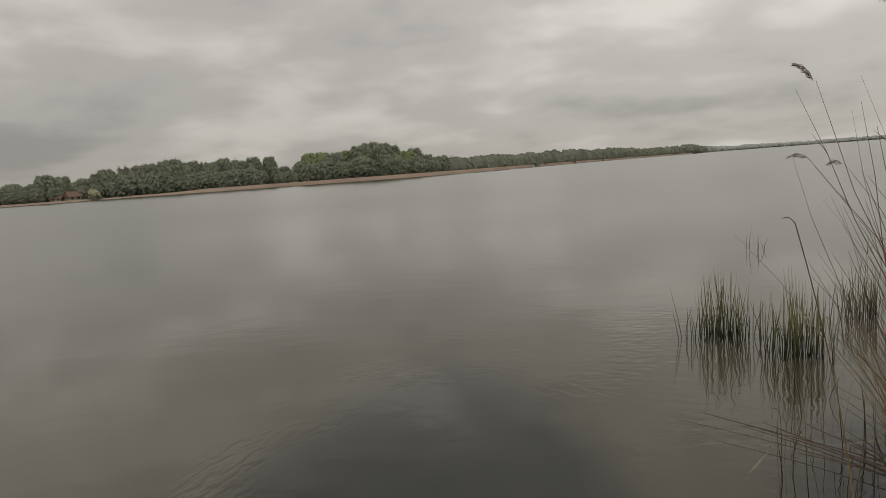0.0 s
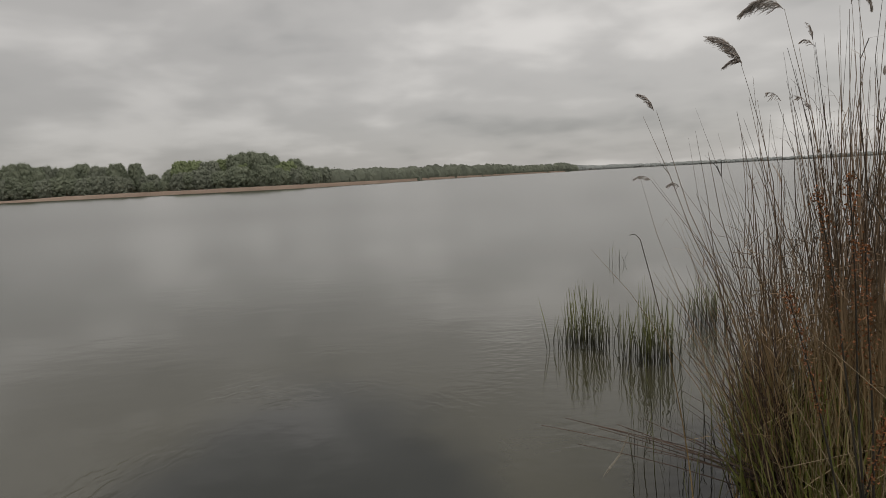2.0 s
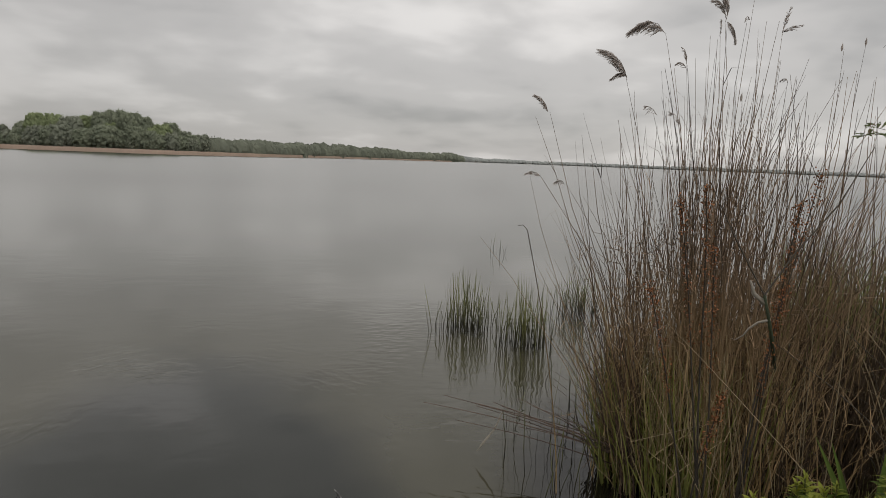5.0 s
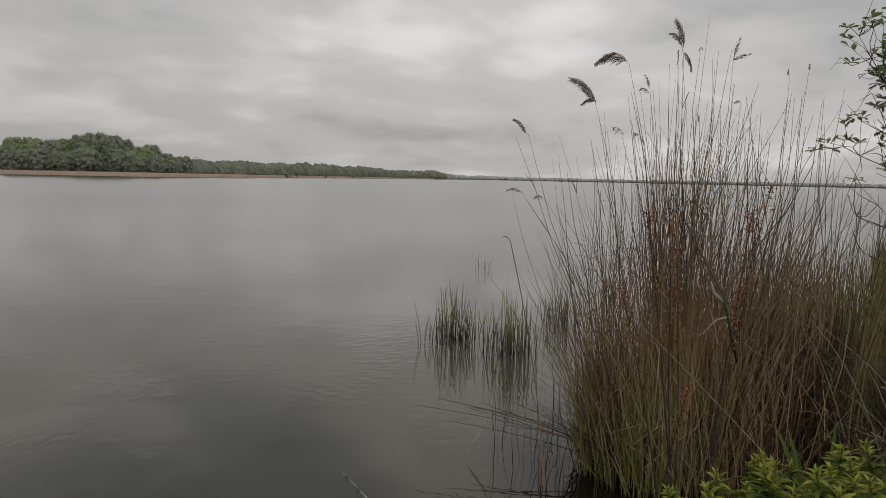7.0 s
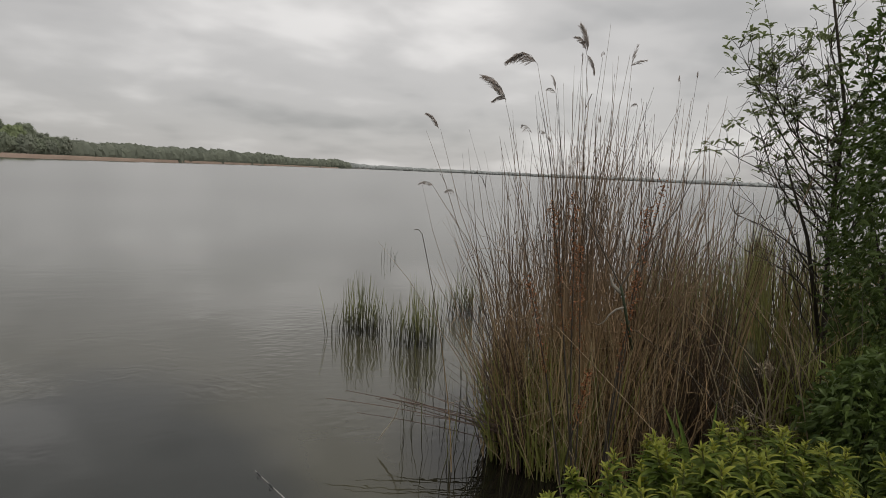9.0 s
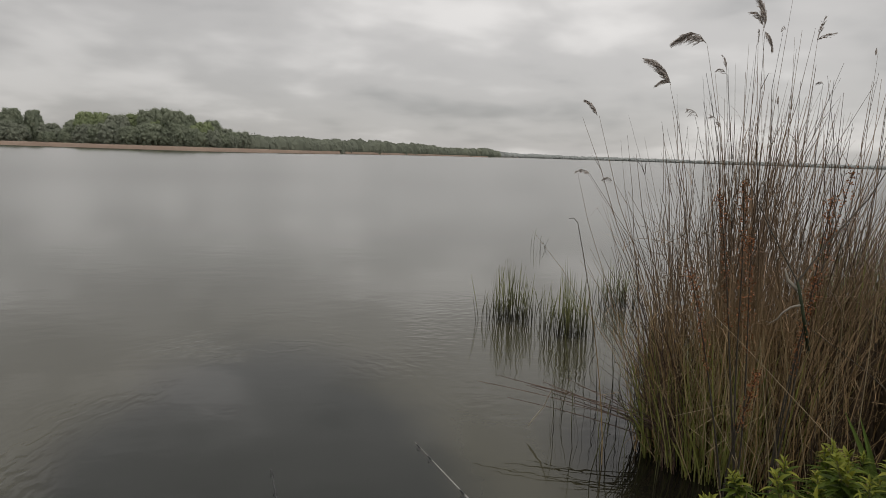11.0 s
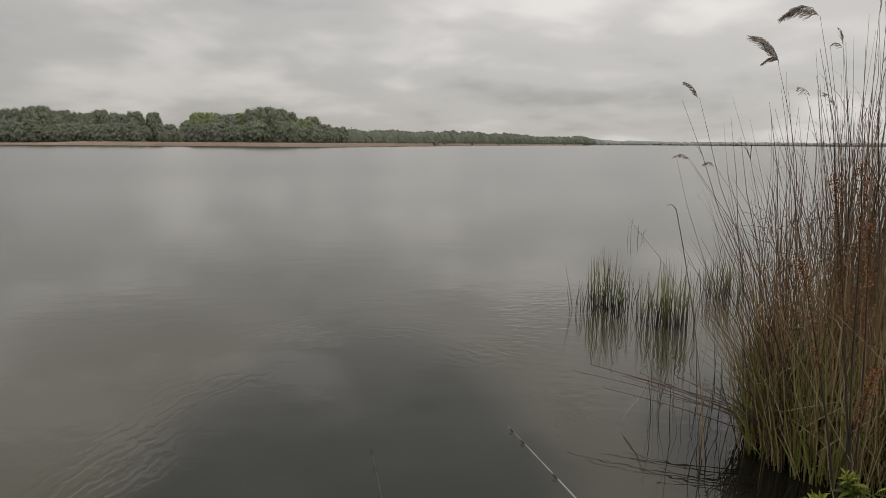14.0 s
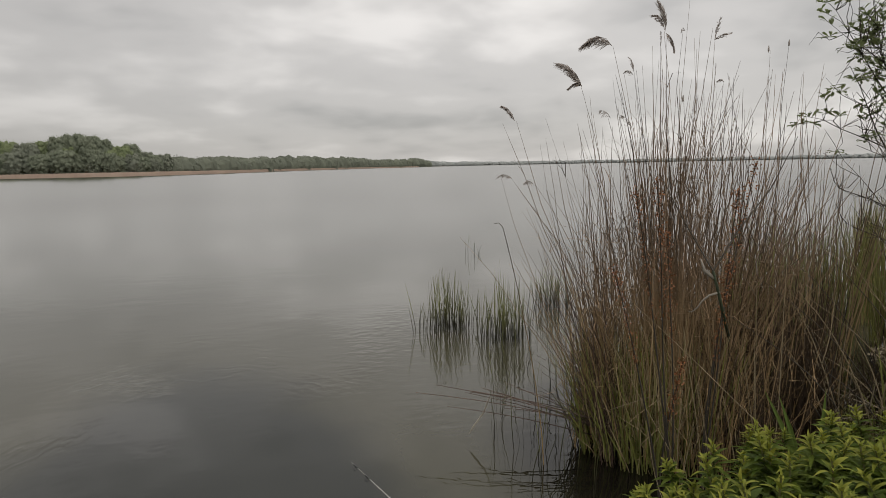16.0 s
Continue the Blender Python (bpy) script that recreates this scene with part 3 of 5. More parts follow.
def far_woods():
    """The woods that run on along the lake, too far off to count."""
    r = random.Random(5)
    near, distant = Build(), Build()
    for i in range(2300):
        az = r.uniform(-8, 24) if i < 1300 else r.uniform(18, 64)
        d = shore(az) + r.uniform(15, 70) + (60 if az < -3 else 0)
        top = float(np.interp(az, [-8, -5, -1, 4, 9, 12, 14, 16, 18, 19.5, 21, 25, 35, 62], [1.2, 1.15, 1.15, 1.1, 1.0, 0.95, 0.72, 0.68, 0.72, 0.45, 0.34, 0.3, 0.27, 0.34]))
        top *= 1 + 0.22 * noise.noise(Vector((az * 0.55, 3.0, 0))) + 0.12 * noise.noise(Vector((az * 1.9, 8.0, 0)))
        h = (1.86 + d * math.tan(radians(top))) * r.uniform(0.62, 1.0)
        p = polar(az, d)
        w = h * r.uniform(0.6, 1.0) * (1.0 if az < 20 else 1.9)
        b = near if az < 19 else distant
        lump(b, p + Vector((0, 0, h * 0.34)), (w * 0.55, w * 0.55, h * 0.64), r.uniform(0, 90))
        for _ in range(26 if az < 19 else 0):
            q = axis(r)
            c = p + Vector((q.x * w * 0.58, q.y * w * 0.58, h * (0.34 + 0.66 * abs(q.z))))
            face = (q + axis(r) * 0.5 + Vector((0, 0, 0.6))).normalized()
            u = face.cross(axis(r)).normalized()
            k = h * 0.075
            b.card(c, u, face.cross(u), k * r.uniform(0.7, 1.4), k)
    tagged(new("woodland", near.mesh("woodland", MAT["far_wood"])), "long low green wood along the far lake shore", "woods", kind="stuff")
    tagged(new("distant_woodland", distant.mesh("distant_woodland", MAT["distant_wood"])), "low strip of wood on the distant shore, greyed by painted haze", "woods", kind="stuff")


far_woods()


def reed_belt():
    r = random.Random(6)
    b = Build()
    for _ in range(30000):
        az = r.uniform(-40, 21)
        thick = float(np.interp(az, [-40, -31, -27, -24, -5, 4, 12, 21], [0.5, 0.5, 0.6, 1.0, 1.0, 1.0, 0.8, 0.5]))
        d = shore(az)
        p = polar(az, d + r.uniform(-2, 8))
        h = r.uniform(1.05, 1.75) * thick * (1 + max(0, d - 400) / 900)
        w = r.uniform(0.1, 0.3) * max(1, d / 400)
        a = radians(az)
        s = Vector((math.cos(a), -math.sin(a), 0))
        q = len(b.v)
        lean = s * r.uniform(-0.15, 0.15)
        for v in (p - s * w, p + s * w, p + s * w * 0.5 + Vector((0, 0, h)) + lean, p - s * w * 0.4 + Vector((0, 0, h * r.uniform(0.85, 1))) + lean):
            b.v.append(tuple(v))
        b.f.append((q, q + 1, q + 2, q + 3))
    tagged(new("reed_belt", b.mesh("reed_belt", MAT["belt"])), "reddish straw-coloured reed belt along the far shore", "reeds", kind="stuff")


reed_belt()


def house(az, dist, turn, size, label):
    p = polar(az, dist)
    t = thing("house", label, "house", at=(p.x, p.y, 0.4))
    t.rotation_euler = (0, 0, radians(turn))
    w, d, h, e = size
    wall = Build().box((-w / 2, -d / 2, 0), (w / 2, d / 2, h))
    part("wall", wall, MAT["plaster"], t)
    roof = Build()
    roof.v += [(-w / 2 - 0.4, -d / 2 - 0.4, h), (w / 2 + 0.4, -d / 2 - 0.4, h), (w / 2 + 0.4, d / 2 + 0.4, h), (-w / 2 - 0.4, d / 2 + 0.4, h), (-w / 2 - 0.4, 0, h + e), (w / 2 + 0.4, 0, h + e)]
    roof.f += [(0, 1, 5, 4), (2, 3, 4, 5), (0, 4, 3), (1, 2, 5), (3, 2, 1, 0)]
    part("roof", roof, MAT["roof"], t, "red clay-tiled gable roof")
    for x in (-w / 4, w / 4):
        part("window", Build().box((x - 0.5, -d / 2 - 0.06, 0.9), (x + 0.5, -d / 2 + 0.02, 2.1)), MAT["dark_glass"], t)
    return t


house(-34.1, 352, 55, (5.6, 5.0, 2.0, 2.6), "small house with a red clay roof between trees")
house(-35.2, 356, 20, (4.6, 4.2, 1.7, 1.9), "small house with a red clay roof behind bushes")


# A pale bush that stands in for a small pale house wall.
def pale_wall_bush():
    r = random.Random(3)
    p = polar(-32.6, 343)
    t = thing("bush", "pale bush standing in for a small house wall on the far shore", "bush", at=(p.x, p.y, 0.3))
    part("trunk", trunk_build(r, 3.5, 0.12, 4), MAT["bark"], t)
    part("crown", crown_mesh("crown", r, MAT["pale_wall"], 5.0, 6, 0.1, 12, 50, 0.6), MAT["pale_wall"], t)


pale_wall_bush()


def jetty():
    p = polar(-31.6, 326)
    t = thing("jetty", "low grey timber jetty standing in the lake", "jetty", at=(p.x, p.y, 0))
    t.rotation_euler = (0, 0, radians(31.6))
    part("deck", Build().box((-7, -0.7, 0.75), (9, 0.7, 0.95)), MAT["wet_wood"], t)
    for x in (-6.5, -3, 1, 5, 8.5):
        part("post", Build().tube([(x, -0.6, -0.8), (x, -0.6, 1.1 if x > -6 else 2.4)], [0.14, 0.14], 6), MAT["wet_wood"], t)


jetty()


# ---- near reeds ----
def plume(r, start, shape, strands, loose=0.0, hang=0.0):
    """A feathery reed head. shape: its spine, as steps to the right and up from the stem's tip; fine branchlets fill
    the hollow between the spine and the line from its foot to its tip, in bunches. loose: how far they stand off; hang: how far they sag."""
    b = Build()
    rest = Vector((0.82, -0.57, 0))
    start = Vector(start)
    knots = [Vector((0, 0, 0))] + [rest * u + Vector((0, 0, z)) for u, z in shape]
    deep = rest.cross(Vector((0, 0, 1)))

    def along(s):
        k = min(len(knots) - 2, int(s * (len(knots) - 1)))
        return start + knots[k].lerp(knots[k + 1], s * (len(knots) - 1) - k)

    size = knots[-1].length
    b.tube([along(i / 12) for i in range(13)], [0.0017 - 0.0001 * i for i in range(13)], 3)
    bunches = [(i + r.uniform(0.1, 0.9)) / 8 * 0.86 for i in range(8)]
    for i in range(strands):
        s = min(0.93, max(0.0, r.choice(bunches) + r.gauss(0, 0.025)))
        e = min(1.0, s + r.uniform(0.18, 0.5) * (1 - 0.35 * s))
        foot = along(s)
        chord = start + knots[-1] * e
        w = r.random() ** 0.8
        end = along(e).lerp(chord, w) + ball(r) * size * (0.03 + loose) + Vector((0, 0, -hang * size * r.random() * w))
        mid = foot.lerp(end, 0.5) + (along((s + e) / 2) - foot.lerp(along(e), 0.5)) * 0.8 + deep * r.gauss(0, size * 0.05)
        b.ribbon([foot, mid, end], [0.0012, r.uniform(0.002, 0.0036), 0.0007], axis(r), 0.4)
        for _ in range(2):
            o = foot.lerp(mid, r.uniform(0.3, 1.0))
            b.ribbon([o, o.lerp(end, 0.5) + ball(r) * size * 0.035, o.lerp(end, r.uniform(0.75, 1.0)) + ball(r) * size * 0.06], [0.0008, 0.0022, 0.0006], axis(r), 0.4)
    return b


def stem_build(r, a, b_, rad, leaves=1, bend=1.6, wob=0.02, n=7):
    """A reed stem, slightly kinked at its nodes, with dry leaves that stand off it."""
    s = Build()
    pts = arc(a, b_, n, bend, 0, wob, r)
    kink = (pts[-1] - pts[0]).length * 0.006
    for p in pts[1:-1]:
        p += Vector((r.gauss(0, kink), r.gauss(0, kink), 0))
    s.tube(pts, [rad * (1 - 0.35 * i / (n - 1) - 0.4 * (i / (n - 1)) ** 5) for i in range(n)], 3)
    for _ in range(leaves):
        k = r.randrange(2, n - 1)
        p = pts[k]
        h = r.uniform(0, 2 * math.pi)
        o = Vector((math.cos(h), math.sin(h), 0))
        ln = r.uniform(0.06, 0.24)
        up = r.uniform(0.2, 2.2)
        tilt = r.uniform(-0.5, 0.4) * ln
        q = [p, p + (o * 0.5 + Vector((0, 0, up * 0.5))) * ln * 0.6, p + (o + Vector((0, 0, up * 0.55))) * ln + Vector((0, 0, tilt))]
        s.ribbon(q, [0.0035, 0.0045, 0.001], Vector((-o.y, o.x, 0)), 0.3)
    return s


def bed_frame(az):
    a = radians(az)
    return Vector((math.cos(a), -math.sin(a), 0)), Vector((math.sin(a), math.cos(a), 0))


def reed_stand():
    r = random.Random(21)
    t = thing("reed_stand", "dense stand of dry brown reeds with green shoots below", "reeds")
    rt, fw = bed_frame(39.5)
    c = polar(39.5, 3.82)
    mass = Build()
    tussocks = []
    for i in range(44):
        u = max(-0.42, min(0.56, r.gauss(0.05, 0.28)))
        tussocks.append((u, r.uniform(0.0, 0.95) + 0.25 * (u / 0.5) ** 2, (0.35 if u < 0 else 0.6) * u + r.gauss(0, 0.13), r.uniform(0.82, 1.1), r.gauss(0.05, 0.12)))
    tussocks += [(0.0, 0.3, 0.0, 1.2, 0.0), (-0.04, 0.45, -0.03, 1.18, 0.0), (0.03, 0.4, 0.05, 1.16, 0.0), (-0.01, 0.25, -0.1, 1.12, 0.0), (0.05, 0.35, 0.12, 1.14, 0.0), (0.34, 0.5, 0.3, 1.08, 0.0), (-0.3, 0.3, -0.04, 1.0, 0.0), (-0.36, 0.45, 0.0, 1.02, 0.0), (-0.24, 0.5, -0.02, 1.06, 0.0)]
    for i in range(720):
        u, v, lean, tall, off = r.choice(tussocks)
        if r.random() < 0.25:
            u, lean = max(-0.42, min(0.56, r.gauss(0.06, 0.27))), r.gauss(0.05, 0.34)
        u += r.gauss(0, 0.035)
        base = c + rt * u + fw * (v + r.gauss(0, 0.05)) + Vector((0, 0, -0.08))
        lean += r.gauss(0.0, 0.16)
        high = (r.uniform(1.2, 2.1) if r.random() < 0.62 else r.uniform(1.9, 2.4)) * tall
        if abs(u) > 0.3:
            high *= 0.9
        if u < -0.2 and r.random() < 0.28:
            lean -= r.uniform(0.05, 0.5)
            high = r.uniform(0.8, 1.7)
        tip = base + rt * lean + fw * (off + r.gauss(0.0, 0.12)) + Vector((0, 0, high))
        rad = r.choice((r.uniform(0.002, 0.003), r.uniform(0.0028, 0.0042)))
        leaves = r.choice((0, 1, 1, 2, 3))
        if i < 290:
            part("stem", stem_build(r, base, tip, rad, leaves, r.uniform(1.1, 1.9)), MAT["reed"], t)
        else:
            one = stem_build(r, base, tip, rad, leaves, r.uniform(1.1, 1.9))
            q = len(mass.v)
            mass.v += one.v
            mass.f += [tuple(k + q for k in f) for f in one.f]
    dry, shade_stems = Build(), Build()
    # The lower wing towards the bank, where the stems cross each other and lean apart.
    for i in range(330):
        az = 42.5 + 8.2 * r.random() ** 1.3
        wr, wf = bed_frame(az)
        base = polar(az, r.uniform(3.75, 4.7), -0.06)
        tip = base + wr * r.gauss(0.03, 0.2) + wf * r.gauss(0, 0.12) + Vector((0, 0, (r.uniform(0.6, 1.25) + 0.5 * r.random() ** 2) * (1.1 - 0.035 * (az - 42.5))))
        one = stem_build(r, base, tip, r.uniform(0.0018, 0.0032), r.choice((0, 1, 2, 2)), r.uniform(1.0, 1.7), 0.03)
        # Towards the bank more stems take the dark tone, imitating shade.
        heap = shade_stems if r.random() < 0.25 + 0.06 * (az - 42.5) else mass
        q = len(heap.v)
        heap.v += one.v
        heap.f += [tuple(k + q for k in f) for f in one.f]
    part("stem_mass", mass, MAT["reed_mass"], t, kind="stuff")
    mass = Build()
    for i in range(66):
        base = polar(r.uniform(34.5, 38.0), r.uniform(3.75, 4.3), -0.08)
        tip = polar(r.uniform(27.5, 34.5), r.uniform(3.6, 4.3), r.uniform(0.4, 1.55))
        one = stem_build(r, base, tip, r.uniform(0.0024, 0.0036), r.choice((0, 0, 1)), r.uniform(1.2, 1.9))
        q = len(mass.v)
        mass.v += one.v
        mass.f += [tuple(k + q for k in f) for f in one.f]
    part("leaning_stem_mass", mass, MAT["dark_mass"], t, "dark stems leaning out over the water", kind="stuff")
    green = Build()
    for i in range(400):
        u = max(-0.42, min(0.5, r.gauss(-0.1, 0.26)))
        base = c + rt * u + fw * (r.uniform(-0.1, 0.45) + 0.25 * (u / 0.5) ** 2) + Vector((0, 0, -0.05))
        h = r.uniform(0.3, 0.95)
        tip = base + rt * (u * 0.3 + r.gauss(0, 0.08)) + fw * r.gauss(-0.03, 0.06) + Vector((0, 0, h))
        green.ribbon(arc(base, tip, 5, 1.5, 0, 0.01, r), [0.006, 0.0095, 0.009, 0.007, 0.001], axis(r), 0.4)
    part("shoot_mass", green, MAT["shoot"], t, "fresh green reed shoots", kind="stuff")
    # Dark stubs fill the inside of the stand in place of its shade.
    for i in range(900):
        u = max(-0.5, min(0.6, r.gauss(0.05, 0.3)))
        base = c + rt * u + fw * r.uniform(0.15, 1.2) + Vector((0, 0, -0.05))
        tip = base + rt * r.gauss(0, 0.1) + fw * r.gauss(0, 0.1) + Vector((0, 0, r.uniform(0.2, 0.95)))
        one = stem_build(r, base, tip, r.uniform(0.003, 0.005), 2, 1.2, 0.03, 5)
        q = len(shade_stems.v)
        shade_stems.v += one.v
        shade_stems.f += [tuple(k + q for k in f) for f in one.f]
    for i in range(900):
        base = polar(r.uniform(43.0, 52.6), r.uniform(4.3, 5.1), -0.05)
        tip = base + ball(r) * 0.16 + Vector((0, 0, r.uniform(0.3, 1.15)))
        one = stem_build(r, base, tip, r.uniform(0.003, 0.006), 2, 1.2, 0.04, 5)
        q = len(shade_stems.v)
        shade_stems.v += one.v
        shade_stems.f += [tuple(k + q for k in f) for f in one.f]
    part("old_stem_mass", shade_stems, MAT["shade_reed"], t, "dark reed stubs standing in for shade among the reeds", kind="stuff")
    for i in range(480):
        u = max(-0.42, min(0.5, r.gauss(-0.05, 0.27)))
        base = c + rt * u + fw * (r.uniform(-0.1, 0.35) + 0.25 * (u / 0.5) ** 2) + Vector((0, 0, r.uniform(-0.05, 0.5)))
        tip = base + rt * r.gauss(0, 0.11) + fw * r.gauss(-0.04, 0.08) + Vector((0, 0, r.uniform(0.15, 0.7)))
        dry.ribbon(arc(base, tip, 5, 1.3, 0, 0.03, r), [0.004, 0.006, 0.005, 0.004, 0.001], axis(r), 0.4)
    frayed = Build()
    for i in range(900):
        u = max(-0.4, min(0.62, r.gauss(0.08, 0.3)))
        z = r.uniform(0.3, 1.45)
        p = c + rt * u * (1 + 0.25 * z) + fw * r.uniform(-0.02, 0.8) + Vector((0, 0, z))
        d = (rt * r.gauss(0, 0.8) + fw * r.gauss(0, 0.4) + Vector((0, 0, r.gauss(0.25, 0.6)))).normalized()
        ln = r.uniform(0.06, 0.26)
        k = ball(r) * 0.35
        frayed.tube([p, p + (d + k * 0.4) * ln * 0.5, p + (d + k) * ln], [0.0016, 0.0013, 0.0006], 3)
    part("twig_mass", frayed, MAT["reed_mass"], t, "broken side shoots and frayed leaf ends", kind="stuff")
    part("dry_leaf_mass", dry, MAT["straw_mass"], t, "bleached dry reed leaves", kind="stuff")


reed_stand()


def plumed_reed(seed, base, tip, shapes, label, bend=2.0, rad=0.0032):
    """shapes: for each head on the stem, the place of its foot from the stem's tip, its spine, branchlets, looseness and sag."""
    r = random.Random(seed)
    t = thing("plumed_reed", label, "reed", "plumed reeds")
    part("stem", stem_build(r, base, tip, rad, 1, bend, 0.01, 10), MAT["reed"], t)
    for (du, dz), shape, strands, loose, hang in shapes:
        at = Vector(tip) + Vector((0.82, -0.57, 0)) * du + Vector((0, 0, dz))
        part("plume", plume(r, at, shape, strands, loose, hang), MAT["plume"], t, "feathery grey-brown seed plume")


FOOT = polar(36.5, 3.95)
O = (0.0, 0.0)
plumed_reed(1, FOOT, (1.749, 2.648, 2.103), [(O, [(-0.012, 0.036), (-0.04, 0.072), (-0.08, 0.083)], 60, 0.02, 0.1)], "slender dry reed with small nodding plume over the lake", 1.15)
plumed_reed(2, polar(38, 4.0), (2.043, 2.435, 2.259), [(O, [(-0.01, 0.035), (-0.03, 0.075), (-0.079, 0.125), (-0.148, 0.14)], 95, 0.015, 0.12), ((0.0, 0.012), [(-0.02, 0.022), (-0.05, 0.012), (-0.08, -0.018)], 60, 0.03, 0.1)], "dry reed with a bent two-part feathery plume", 1.4)
plumed_reed(3, polar(40, 4.0), (2.17, 2.353, 2.467), [(O, [(-0.03, 0.04), (-0.077, 0.057), (-0.12, 0.04), (-0.17, -0.004)], 150, 0.015, 0.08)], "dry reed with a full drooping feathery plume", 2.0)
plumed_reed(4, polar(40.5, 4.1), (2.5, 2.351, 2.547), [(O, [(0.012, 0.06), (-0.006, 0.12), (-0.043, 0.173)], 80, 0.05, 0.0), ((0.0, 0.02), [(-0.01, 0.05), (-0.04, 0.08), (-0.075, 0.078)], 60, 0.05, 0.0)], "tall dry reed with an upright feathery plume", 1.3)
plumed_reed(5, polar(42, 4.2), (2.862, 2.371, 2.536), [(O, [(0.008, 0.05), (0.018, 0.09), (0.026, 0.118)], 30, 0.1, 0.0), (O, [(0.02, 0.02), (0.05, 0.03), (0.09, 0.033)], 16, 0.06, 0.0), (O, [(0.02, 0.01), (0.04, 0.015), (0.065, 0.012)], 12, 0.06, 0.0)], "tall dry reed with a thin frayed plume", 1.6)
plumed_reed(6, polar(41, 4.1), (2.507, 2.345, 2.547), [(O, [(0.018, -0.012), (0.035, -0.045), (0.045, -0.105)], 60, 0.03, 0.0)], "dry reed with a narrow plume hanging down along the stems", 1.4)
plumed_reed(12, polar(40, 4.1), (2.492, 2.371, 2.485), [(O, [(0.004, 0.03), (0.003, 0.055), (0.0, 0.075)], 26, 0.05, 0.0)], "dry reed with a narrow closed plume", 1.4, 0.003)
plumed_reed(13, polar(39.5, 4.05), (2.396, 2.472, 2.343), [((0.0, 0.02), [(-0.003, 0.04), (-0.016, 0.07), (-0.03, 0.078)], 26, 0.06, 0.0), (O, [(-0.015, 0.022), (-0.035, 0.028), (-0.055, 0.014)], 26, 0.04, 0.1)], "dry reed with two small ragged plumes", 1.7, 0.003)
plumed_reed(14, polar(40.5, 4.0), (2.565, 2.298, 2.541), [(O, [(0.002, 0.02), (0.01, 0.03), (0.02, 0.012)], 14, 0.05, 0.0)], "dry reed with a small hooked head", 1.4, 0.003)
plumed_reed(7, polar(37, 3.9), (1.753, 2.699, 1.788), [(O, [(-0.02, 0.016), (-0.045, 0.022), (-0.082, 0.008)], 26, 0.03, 0.25)], "thin dry reed with a small one-sided plume", 2.0)
plumed_reed(8, polar(37, 3.9), (1.879, 2.67, 1.75), [(O, [(-0.015, 0.018), (-0.035, 0.02), (-0.06, 0.004)], 24, 0.03, 0.25)], "thin dry reed with a small one-sided plume", 2.0)
plumed_reed(9, polar(39, 3.9), (2.253, 2.282, 2.035), [(O, [(-0.01, 0.035), (-0.035, 0.065), (-0.065, 0.078)], 22, 0.05, 0.5)], "dry reed with a sparse hanging plume", 1.6)
plumed_reed(15, polar(38.5, 4.1), (2.311, 2.559, 2.116), [(O, [(-0.015, 0.025), (-0.035, 0.04), (-0.065, 0.046)], 18, 0.05, 0.5)], "dry reed with a thin sparse plume", 1.6)
plumed_reed(10, polar(44, 4.5), (3.086, 2.524, 2.33), [(O, [(-0.01, 0.018), (-0.025, 0.018), (-0.042, 0.002)], 26, 0.04, 0.2)], "dry reed with a small bent plume", 1.6)


def budded_reed(seed, base, tip):
    r = random.Random(seed)
    t = thing("budded_reed", "thin bare reed with a small dark bud at its tip", "reed", "budded reeds")
    part("stem", stem_build(r, base, tip, 0.003, 0, 1.4, 0.01, 8), MAT["reed"], t)
    b, p = Build(), Vector(tip)
    b.tube([p - Vector((0, 0, 0.012)), p, p + Vector((0, 0, 0.014)), p + Vector((0.002, 0, 0.03))], [0.002, 0.006, 0.005, 0.001], 5)
    part("bud", b, MAT["plume"], t, "small withered seed bud")


budded_reed(1, polar(47, 4.6), polar(47.2, 4.4, 2.52))
budded_reed(2, polar(48, 4.7), polar(48.6, 4.5, 2.56))
budded_reed(3, polar(41.5, 4.0), polar(41.0, 3.8, 2.2))


def hooked_reed():
    r = random.Random(4)
    t = thing("hooked_reed", "thin bare reed with its tip bent over", "reed")
    pts = arc(polar(29.5, 3.75), (1.66, 2.62, 1.52), 9, 1.5, 0, 0.01, r) + [Vector((1.64, 2.63, 1.545)), Vector((1.62, 2.645, 1.54))]
    part("stem", Build().tube(pts, [0.004 - 0.0002 * i for i in range(len(pts))], 3), MAT["reed"], t)


hooked_reed()


